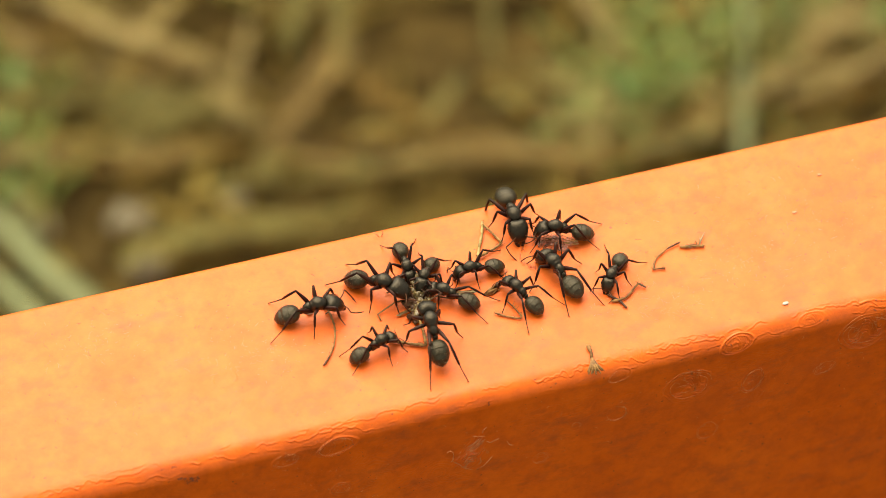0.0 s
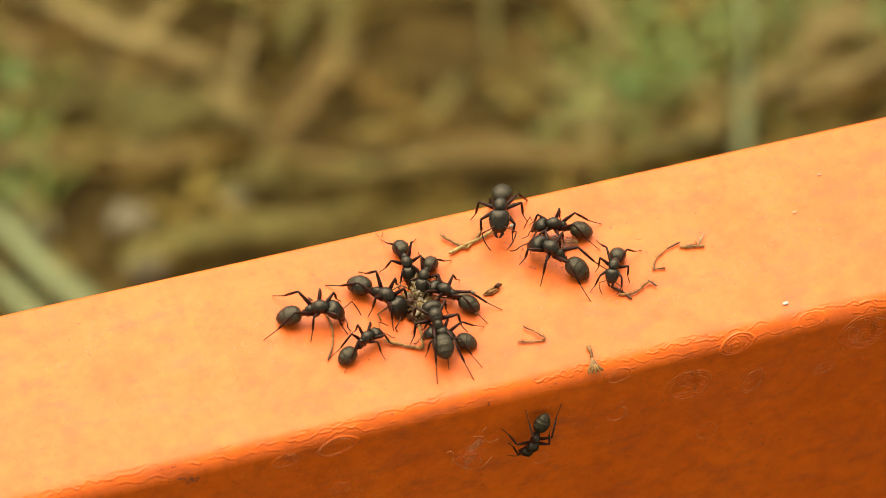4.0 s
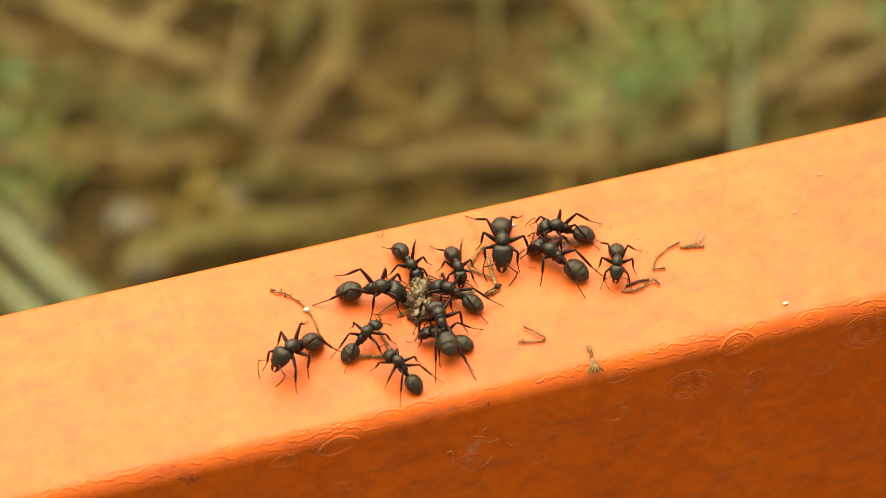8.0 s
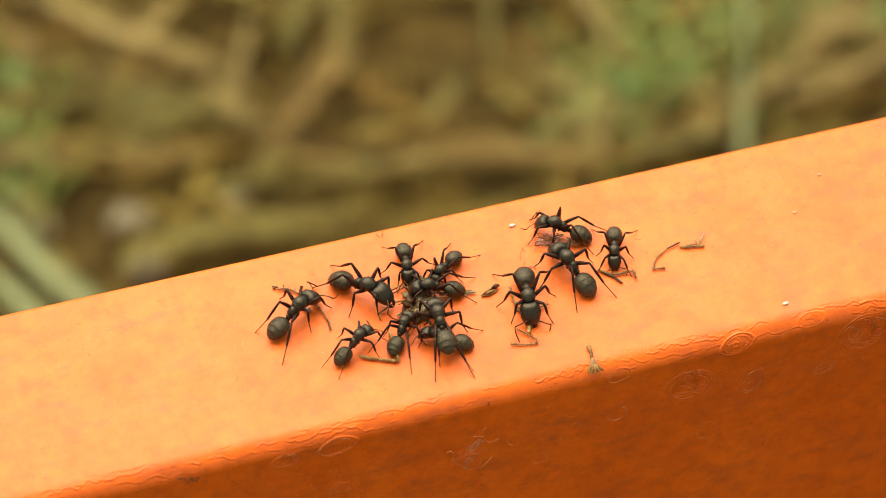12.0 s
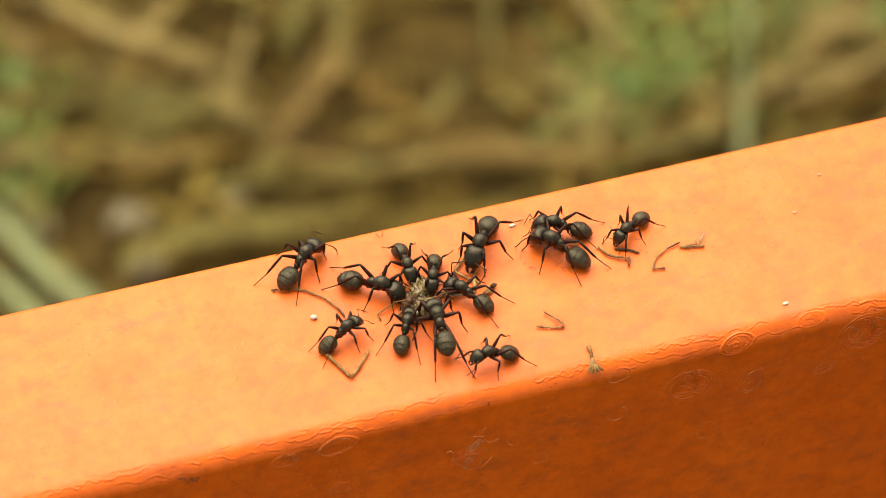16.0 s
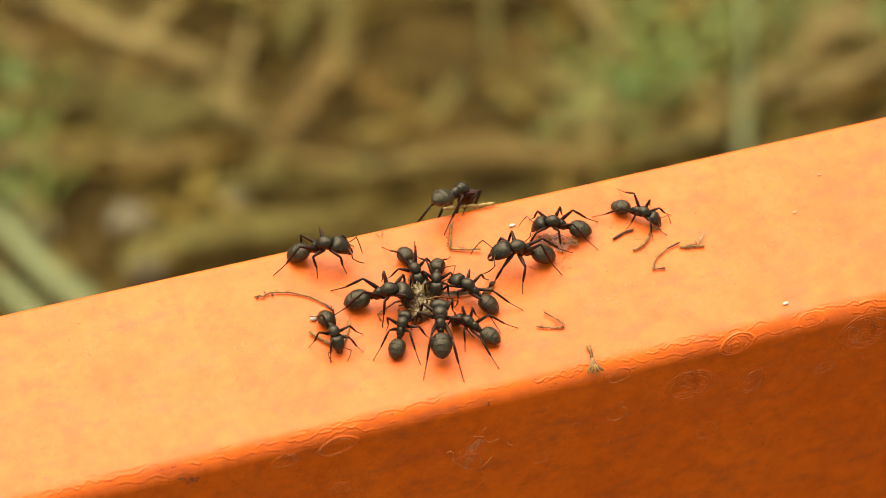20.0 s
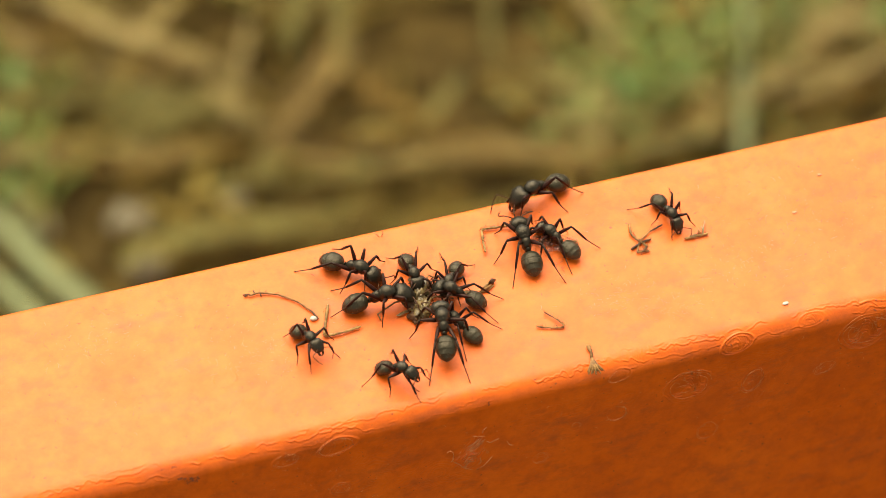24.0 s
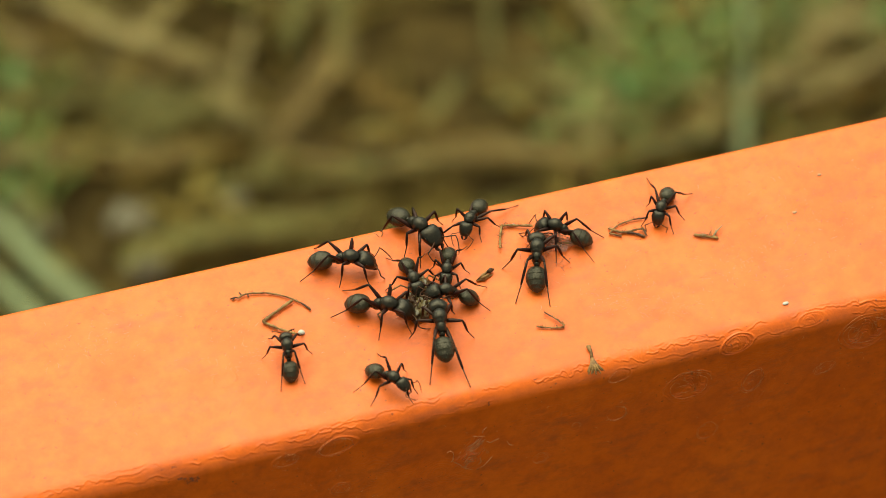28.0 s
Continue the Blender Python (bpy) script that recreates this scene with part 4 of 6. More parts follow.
# size, then rows of seconds, place (mm from the rim) and turn (degrees)
PATHS = {}
PATHS['a'] = 0.00540, [
    (0, -14.6, -10.1, -0.0, 0, 0, 12), (1, -13.8, -10.3, -0.2, 0, 4, 2), (2, -14.4, -9.3, -0.4, 0, 8, 23), (3, -14.4, -10.5, 0.3, -0, -6, -5),
    (3.5, -14.4, -10.2, -0.0, 0, 0, 3), (5.5, -14.7, -11.7, -0.0, 0, 0, 18), (6, -14.3, -11.6, -0.0, 0, 1, 26), (6.5, -13.5, -14.1, 1.3, -0, -26, -28),
    (7, -15.2, -14.8, 0.2, -0, -4, -79), (7.5, -16.6, -15.8, 0.8, 0, -16, -119), (8, -16.7, -16.7, 0.7, 0, -13, -133), (9, -16.2, -18.4, 0.6, 0, -11, -115),
    (9.5, -17.1, -16.3, -0.2, 0, 4, -140), (10, -17.9, -15.6, 0.2, 0, -3, -141), (10.25, -19.1, -15.7, 1.4, 0, -28, -146), (10.5, -19.0, -12.4, -0.4, 0, 8, 108),
    (11, -17.6, -11.4, -0.0, 0, 1, 62), (12, -16.6, -10.5, -0.0, 0, 1, 48), (12.5, -18.2, -9.5, 0.4, 0, -7, 96), (14.5, -17.2, -8.6, 0.8, 0, -15, 58),
    (15, -16.9, -4.6, -0.0, 0, 1, 58), (16, -15.9, -2.8, -0.0, 0, 1, 55), (17, -16.3, -2.1, 0.1, 0, -3, 38), (18, -15.4, -1.6, -0.0, 0, 0, 8),
    (19, -15.6, -1.4, -0.1, 0, 1, 6), (20, -13.6, -1.8, 0.7, -0, -14, -7), (20.5, -11.7, -2.2, -0.0, -0, 0, -17), (21, -10.7, -2.9, -0.4, -0, 8, -35),
    (21.5, -11.2, -2.5, -0.1, -0, 2, -35), (23.5, -10.7, -3.4, 0.0, -0, -1, -26), (24, -10.1, -3.9, -0.4, -0, 8, -25), (25, -8.5, -4.8, -0.3, -0, 5, -31),
    (26, -8.0, -5.0, -0.3, -0, 5, -36), (27, -9.9, -3.2, 0.2, -0, -4, -42), (28, -11.2, -3.0, -0.0, -0, 0, -9),
]
PATHS['b'] = 0.00560, [
    (0, -7.2, -6.7, 0.2, -0, -4, -24), (1, -6.7, -7.3, -0.1, -0, 2, -28), (2, -6.6, -8.1, 0.3, -0, -6, -36), (3, -7.4, -8.5, -0.4, -0, 8, -39),
    (3.5, -7.2, -8.1, -0.4, -0, 8, -34), (5.5, -6.8, -8.0, -0.1, -0, 2, -29), (6, -6.7, -8.6, -0.3, -0, 6, -34), (7, -7.0, -8.2, 0.2, -0, -4, -34),
    (8, -7.7, -7.5, -0.0, -0, 1, -4), (9, -7.8, -7.2, -0.0, 0, 1, 2), (10, -8.5, -8.6, 0.7, -0, -13, -31), (11, -8.8, -8.8, 0.8, -0, -15, -37),
    (12, -8.9, -7.1, 0.1, -0, -2, -29), (12.5, -9.1, -7.7, 0.5, -0, -9, -53), (14.5, -8.4, -7.1, 1.0, -0, -18, -40), (15, -7.8, -7.0, 0.6, -0, -12, -38),
    (16, -7.8, -6.4, -0.4, -0, 7, -18), (17, -7.9, -7.5, -0.0, -0, 1, -10), (18, -6.8, -8.3, -0.0, 0, 0, 8), (19, -6.8, -8.1, -0.0, 0, 0, 9),
    (20, -6.7, -8.1, -0.0, 0, 0, 5), (21, -6.9, -8.2, -0.0, 0, 0, 7), (21.5, -6.8, -8.4, -0.0, 0, 0, 7), (23.5, -6.7, -8.7, -0.0, 0, 0, 5),
    (24, -6.9, -8.5, -0.0, 0, 0, 8), (25, -6.5, -8.9, -0.0, -0, 0, -2), (26, -6.7, -8.5, -0.3, 0, 6, 1), (27, -7.1, -10.0, -0.0, -0, 0, -14),
    (28, -6.8, -9.8, -0.0, -0, 1, -17),
]
PATHS['c'] = 0.00440, [
    (0, -4.3, -3.1, -0.3, -0, 7, -76), (1, -4.4, -2.7, -0.3, -0, 8, -80), (2, -4.4, -2.8, -0.3, -0, 8, -80), (3, -4.4, -2.7, -0.3, -0, 6, -81),
    (5.5, -4.2, -2.7, -0.1, -0, 3, -69), (7, -4.4, -2.8, -0.3, -0, 7, -72), (8, -3.9, -3.0, -0.3, -0, 8, -65), (9, -4.0, -2.8, -0.3, -0, 8, -63),
    (10, -4.1, -3.2, 0.0, -0, -1, -71), (11, -4.2, -3.0, -0.1, -0, 3, -72), (12, -4.2, -3.2, -0.1, -0, 3, -83), (12.5, -4.1, -3.3, 0.1, -0, -3, -70),
    (14.5, -4.2, -3.5, 0.1, -0, -3, -82), (15, -4.3, -3.4, 0.1, -0, -2, -77), (16, -4.2, -3.3, 0.0, -0, -0, -72), (17, -4.2, -3.3, 0.1, -0, -3, -76),
    (18, -4.0, -2.8, -0.3, -0, 7, -66), (19, -4.0, -3.3, -0.0, -0, 1, -69), (20, -3.5, -3.6, -0.2, -0, 5, -67), (21, -3.5, -4.1, -0.1, -0, 1, -70),
    (21.5, -3.3, -4.1, -0.1, -0, 1, -70), (23.5, -3.5, -4.7, -0.2, -0, 4, -72), (24, -3.4, -4.9, 0.1, -0, -2, -70), (25, -3.2, -4.6, 0.1, -0, -3, -67),
    (26, -3.3, -4.6, -0.1, -0, 2, -74), (27, -3.6, -4.6, -0.0, -0, 0, -76), (28, -3.5, -5.3, 0.0, -0, -1, -72),
]
PATHS['d'] = 0.00420, [
    (0, -2.0, -5.2, 0.2, 0, -5, -108), (1, -1.9, -5.4, 0.2, 0, -4, -106), (2, -2.1, -5.1, 0.1, 0, -4, -110), (3, -1.9, -5.1, 0.0, 0, -1, -103),
    (5.5, -2.3, -4.9, 0.2, 0, -4, -109), (6, -2.4, -5.1, 0.2, 0, -5, -111), (7, -2.2, -4.9, 0.0, 0, -1, -110), (7.5, -0.3, -4.1, -0.1, 0, 3, -99),
    (8, 1.6, -3.6, -0.1, -0, 2, -76), (8.5, 1.3, -2.9, 0.0, 0, -0, -98), (9, 0.9, -1.8, -0.1, 0, 3, -116), (10, 0.7, -1.3, 0.0, 0, -1, -110),
    (11, 1.0, -3.3, -0.1, 0, 2, -126), (12, 0.1, -3.7, -0.3, 0, 7, -126), (12.5, -0.4, -4.3, -0.3, 0, 8, -126), (14.5, -0.9, -4.7, 0.0, 0, -1, -107),
    (15, -0.4, -4.7, -0.1, 0, 3, -94), (16, -1.1, -4.8, -0.1, 0, 1, -94), (17, -1.1, -5.1, -0.1, 0, 1, -93), (18, -0.9, -5.3, 0.0, 0, -1, -95),
    (19, -1.0, -5.2, -0.0, -0, 1, -90), (20, -0.7, -5.3, 0.0, 0, -1, -93), (21, -0.5, -5.3, 0.0, 0, -1, -93), (21.5, -0.5, -5.4, 0.1, 0, -3, -92),
    (23.5, 0.3, -4.5, 0.0, 0, -0, -101), (24, 0.8, -5.8, 0.0, 0, -1, -109), (25, 0.3, -5.3, 0.0, 0, -0, -107), (26, 0.2, -4.7, -0.2, 0, 5, -107),
    (27, -0.1, -4.6, 0.1, 0, -3, -98), (28, 0.5, -3.7, -0.1, 0, 2, -94),
]
PATHS['e'] = 0.00470, [
    (0, 0.6, -7.6, -0.2, 0, 5, 160), (1, 0.7, -7.6, -0.2, 0, 5, 156), (2, 0.9, -7.5, -0.3, 0, 8, 153), (3, 0.8, -7.8, -0.1, 0, 3, 154),
    (5.5, 0.8, -7.8, -0.1, 0, 1, 156), (7, 1.0, -7.8, -0.0, 0, 0, 155), (8, 1.1, -7.6, -0.1, 0, 3, 152), (9, 0.9, -7.5, -0.0, 0, 0, 155),
    (10, 0.4, -7.3, -0.0, 0, 0, 160), (11, -0.7, -7.1, 0.5, 0, -12, -175), (12, -1.2, -7.0, 0.1, 0, -2, -175), (12.5, -0.7, -7.0, 0.3, 0, -7, -179),
    (14.5, -0.9, -7.1, 0.1, 0, -3, 179), (15, -0.0, -6.4, -0.3, 0, 8, 161), (15.5, 1.1, -7.1, -0.0, 0, 0, 155), (16, 2.5, -7.5, -0.0, 0, 1, 145),
    (17, 3.8, -7.7, 0.5, 0, -10, 134), (18, 4.0, -7.0, -0.0, 0, 1, 122), (19, 3.8, -7.2, -0.0, 0, 1, 129), (20, 3.1, -7.4, 0.2, 0, -5, 142),
    (21, 3.8, -8.2, 0.1, 0, -2, 144), (21.5, 4.6, -7.8, -0.0, 0, 1, 147), (23.5, 1.2, -7.7, -0.0, 0, 1, 164), (24, 1.3, -7.6, 0.1, 0, -2, 162),
    (25, 1.4, -7.1, -0.3, 0, 8, 163), (26, 1.0, -7.4, 0.1, 0, -3, -180), (27, 0.8, -7.4, -0.3, 0, 8, 163), (28, 0.3, -8.3, 0.7, 0, -16, -173),
]
PATHS['f'] = 0.00550, [
    (0, -1.3, -13.8, 1.5, 0, -11, 107), (1, -0.9, -12.4, 0.5, 0, 8, 92), (2, -0.8, -12.7, 0.5, 0, 8, 101), (3, -0.8, -12.9, 0.5, 0, 8, 96),
    (3.5, -0.8, -13.0, 0.8, 0, 3, 107), (5.5, -0.3, -12.7, 0.5, 0, 8, 90), (6, -0.2, -12.3, 0.5, 0, 8, 95), (7, -0.3, -12.3, 0.5, 0, 8, 93),
    (8, -0.2, -12.8, 0.5, 0, 8, 105), (9, -0.1, -12.6, 0.6, 0, 8, 104), (10, -0.3, -12.5, 0.5, 0, 8, 99), (11, -0.4, -12.3, 0.5, 0, 8, 102),
    (12, -0.4, -12.4, 0.6, 0, 7, 103), (12.5, -0.2, -12.4, 0.6, 0, 7, 102), (14.5, -0.5, -12.8, 0.6, 0, 7, 104), (15, -0.5, -12.8, 0.5, 0, 8, 99),
    (16, -0.4, -12.8, 0.6, 0, 7, 103), (17, -0.3, -12.5, 0.5, 0, 8, 96), (18, -0.3, -12.5, 0.6, 0, 6, 99), (19, -0.5, -12.6, 0.5, 0, 8, 92),
    (20, -0.3, -12.7, 0.8, 0, 3, 91), (21, -0.4, -13.2, 0.7, 0, 5, 104), (21.5, -0.2, -12.9, 0.7, 0, 5, 101), (23.5, -0.2, -13.2, 1.0, 0, -1, 100),
    (24, -0.0, -13.2, 0.9, 0, 0, 96), (25, -0.2, -13.5, 1.3, 0, -8, 99), (26, -0.1, -13.1, 0.8, 0, 3, 97), (27, -0.2, -13.3, 0.9, 0, 0, 108),
    (28, -0.3, -13.2, 1.0, 0, -1, 98),
]
PATHS['g'] = 0.00440, [
    (0, -7.2, -15.0, -0.0, 0, 0, 29), (1, -7.9, -14.7, -0.2, 0, 4, 31), (2, -8.3, -14.7, 0.2, 0, -4, 34), (3, -8.8, -14.9, 0.3, 0, -6, 38),
    (3.5, -9.0, -14.8, -0.1, 0, 2, 40), (5.5, -8.6, -14.5, -0.0, 0, 0, 35), (6, -8.6, -14.4, -0.2, 0, 5, 36), (7, -8.4, -14.0, -0.3, 0, 8, 38),
    (8, -8.5, -14.1, 0.5, 0, -11, 42), (9, -9.2, -14.3, -0.3, 0, 8, 47), (10, -9.8, -14.7, 0.1, 0, -2, 55), (11, -9.8, -14.6, -0.1, 0, 3, 52),
    (12, -9.6, -14.6, 0.2, 0, -4, 48), (12.5, -8.9, -14.2, -0.3, 0, 8, 37), (14.5, -11.3, -14.6, -0.3, 0, 8, 64), (15, -10.8, -15.2, -0.3, 0, 8, 45),
    (16, -10.9, -13.2, 0.3, 0, -7, 38), (16.5, -10.2, -12.3, -0.3, 0, 8, 25), (17, -9.0, -12.9, 0.3, -0, -7, -9), (17.5, -9.9, -12.8, 0.1, -0, -2, -29),
    (18, -10.8, -12.9, 0.2, -0, -4, -45), (19, -12.2, -13.6, 0.1, -0, -2, -77), (20, -12.4, -13.0, -0.1, -0, 2, -68), (21, -12.7, -12.8, 0.2, -0, -5, -56),
    (21.5, -13.4, -14.8, 0.3, -0, -6, -40), (23.5, -14.4, -14.8, 0.3, -0, -6, -49), (24, -14.8, -14.8, 0.5, -0, -13, -53), (24.25, -14.5, -14.7, 0.8, -0, -19, -31),
    (24.5, -15.3, -13.8, -0.3, 0, 8, 27), (25, -15.3, -13.8, 0.4, 0, -10, 59), (25.5, -16.0, -14.7, 0.3, 0, -6, 75), (26, -16.5, -15.4, -0.2, 0, 4, 92),
    (27, -16.8, -15.5, -0.1, 0, 1, 98), (28, -17.3, -16.0, 0.3, 0, -8, 100),
]
PATHS['h'] = 0.00440, [
    (0, 3.6, -3.9, -0.2, 0, 4, -163), (0.2, 4.0, -4.0, -0.1, 0, 4, -152), (0.4, 4.9, -4.1, -0.2, 0, 4, -110), (0.6, 5.8, -4.2, -0.0, -0, 1, -80),
    (0.8, 6.8, -4.0, 0.0, -0, -1, -50), (1, 7.3, -3.4, -0.0, -0, 1, -21), (1.2, 8.3, -3.6, -0.3, -0, 7, -21), (1.4, 10.0, -4.3, -0.3, -0, 8, -29),
    (1.6, 12.2, -6.1, -0.3, -0, 7, -57), (1.8, 12.3, -9.7, 0.0, -0, -1, -85), (2, 11.5, -11.6, -0.1, 0, 2, -109), (2.2, 12.5, -14.7, -0.1, 0, 2, -96),
    (2.4, 13.0, -17.2, -0.0, 0, 1, -93), (2.6, 12.2, -18.8, -0.1, 0, 2, -100), (2.8, 11.9, -20.1, -0.3, 0, 8, -103), (3, 11.2, -19.3, -1.5, -26, 44, -111),
    (3.2, 11.1, -19.6, -1.8, -34, 64, -119), (3.5, 10.9, -20.2, -3.0, -99, 81, -173), (4, 9.8, -20.6, -7.1, -92, 64, -166), (4.3, 7.7, -21.2, -5.7, -89, -29, -165),
    (4.6, 4.5, -22.5, -1.6, -57, -49, -164), (5, 0.2, -22.0, 0.3, 0, -7, 146), (5.3, -2.9, -20.2, -0.0, 0, 0, 149), (5.5, -4.2, -19.5, -0.0, 0, 0, 154),
    (6, -4.8, -18.8, 0.6, 0, -13, 129), (7, -4.8, -18.6, 0.3, 0, -8, 130), (8, -5.0, -18.4, 0.7, 0, -16, 136), (8.5, -6.4, -18.7, -0.0, 0, 1, 146),
    (9, -8.0, -19.2, -0.0, 0, 0, 167), (9.5, -6.6, -18.5, -0.1, 0, 2, 127), (10, -4.7, -18.1, 0.5, 0, -13, 91), (11, -5.2, -16.6, 0.0, 0, -1, 88),
    (11.5, -4.9, -14.2, -0.1, 0, 1, 73), (12, -4.5, -12.6, -0.1, 0, 1, 70), (12.5, -4.2, -12.3, 0.1, 0, -4, 75), (14.5, -4.7, -12.3, -0.2, 0, 5, 75),
    (15, -4.3, -12.1, -0.3, 0, 8, 75), (16, -4.1, -12.4, -0.1, 0, 2, 77), (17, -4.2, -12.4, -0.1, 0, 2, 76), (18, -4.0, -12.2, 0.0, 0, -0, 75),
    (19, -4.0, -12.4, 0.6, 0, -14, 72), (20, -4.6, -12.9, 0.2, 0, -4, 76), (20.2, -4.8, -13.4, -0.2, 0, 4, 64), (20.5, -3.9, -16.4, 0.9, -0, -21, -12),
    (20.8, -5.0, -18.5, 0.4, -0, -11, -31), (21, -5.2, -19.0, 0.5, -0, -11, -27), (21.5, -5.2, -17.3, -0.3, 0, 8, 18), (23.5, -4.6, -19.0, 0.4, -0, -9, -17),
    (24, -4.5, -19.3, 0.7, -0, -17, -34), (25, -4.1, -18.5, 1.1, -0, -28, -11), (26, -4.0, -18.6, 0.5, -0, -12, -8), (27, -4.6, -17.1, -0.3, 0, 8, 31),
    (27.5, -4.4, -18.8, 0.4, -0, -9, -14), (28, -5.7, -20.0, 0.2, -0, -4, -41),
]
PATHS['j'] = 0.00450, [
    (0, 8.7, -7.4, -0.0, 0, 1, 133), (0.5, 8.8, -7.9, -0.0, 0, 0, 148), (1, 9.2, -8.1, -0.0, 0, 0, 154), (1.2, 10.2, -10.0, 0.8, 0, -19, -172),
    (1.4, 11.5, -11.9, 0.5, 0, -11, -150), (1.6, 6.7, -13.3, 0.4, 0, -10, -174), (1.8, 5.1, -14.7, 0.5, 0, -11, -177), (2, 4.6, -14.2, -0.0, 0, 0, 166),
    (2.3, 3.6, -14.3, -0.0, 0, 0, 168), (3, 0.7, -14.1, -0.5, 0, 8, 163), (3.5, 0.3, -14.2, 0.4, 0, -12, -178), (5.5, -0.5, -13.7, -0.5, 0, 8, 152),
    (6, -0.3, -13.7, -0.1, 0, 0, 159), (7, -0.3, -13.4, -0.3, 0, 5, 161), (8, -0.1, -13.9, -0.1, 0, 0, 165), (9, -0.1, -13.8, -0.1, 0, 0, 163),
    (10, -0.2, -13.7, -0.1, 0, 0, 160), (11, -0.2, -13.7, -0.1, 0, 1, 165), (12, -0.1, -13.9, -0.1, 0, 1, 168), (12.5, -0.2, -13.9, -0.1, 0, 0, 167),
    (14.5, 0.1, -14.0, 0.1, 0, -6, 177), (15, 4.0, -14.5, -0.0, 0, 1, -174), (15.5, 5.0, -15.8, 0.0, 0, -1, -162), (16, 5.1, -16.9, 0.5, 0, -12, -156),
    (17, 6.1, -15.2, -0.3, 0, 8, 156), (18, 6.9, -15.0, -0.0, 0, 0, 128), (19, 6.3, -14.9, -0.2, 0, 4, 138), (19.5, 5.0, -13.5, -0.1, 0, 3, 146),
    (20, 3.4, -12.3, -0.3, 0, 8, 149), (21, 1.5, -11.6, -0.5, 0, 8, 135), (21.5, 1.7, -11.2, -0.5, 0, 8, 147), (23.5, 1.7, -11.8, -0.5, 0, 8, 140),
    (24, 1.7, -11.6, -0.5, 0, 8, 137), (25, 1.8, -11.6, -0.5, 0, 8, 141), (25.3, 2.2, -11.7, -0.3, 0, 8, 144), (25.45, 3.7, -10.6, -0.3, 0, 8, 83),
    (25.6, 5.0, -11.7, -0.3, 0, 8, 32), (25.75, 6.0, -12.6, -0.3, 0, 8, 25), (25.9, 7.3, -12.6, -0.3, 0, 8, 55), (26, 7.3, -12.3, 0.6, 0, -13, 112),
    (26.2, 7.1, -10.0, -0.0, 0, 0, 111), (26.5, 7.3, -5.4, 0.1, 0, -2, 107), (26.8, 6.3, -2.7, -0.1, 0, 2, 118), (27, 5.9, -1.3, -0.2, 0, 4, 121),
    (27.2, 3.3, 1.6, -0.3, 0, 8, 118), (27.4, 1.4, 4.7, -0.3, 0, 8, 135), (27.6, 1.4, 4.8, -0.3, 0, 8, 163), (27.8, 2.0, 3.1, 0.8, 0, -18, -141),
    (28, 3.3, 3.4, 0.1, 0, -1, -111),
]
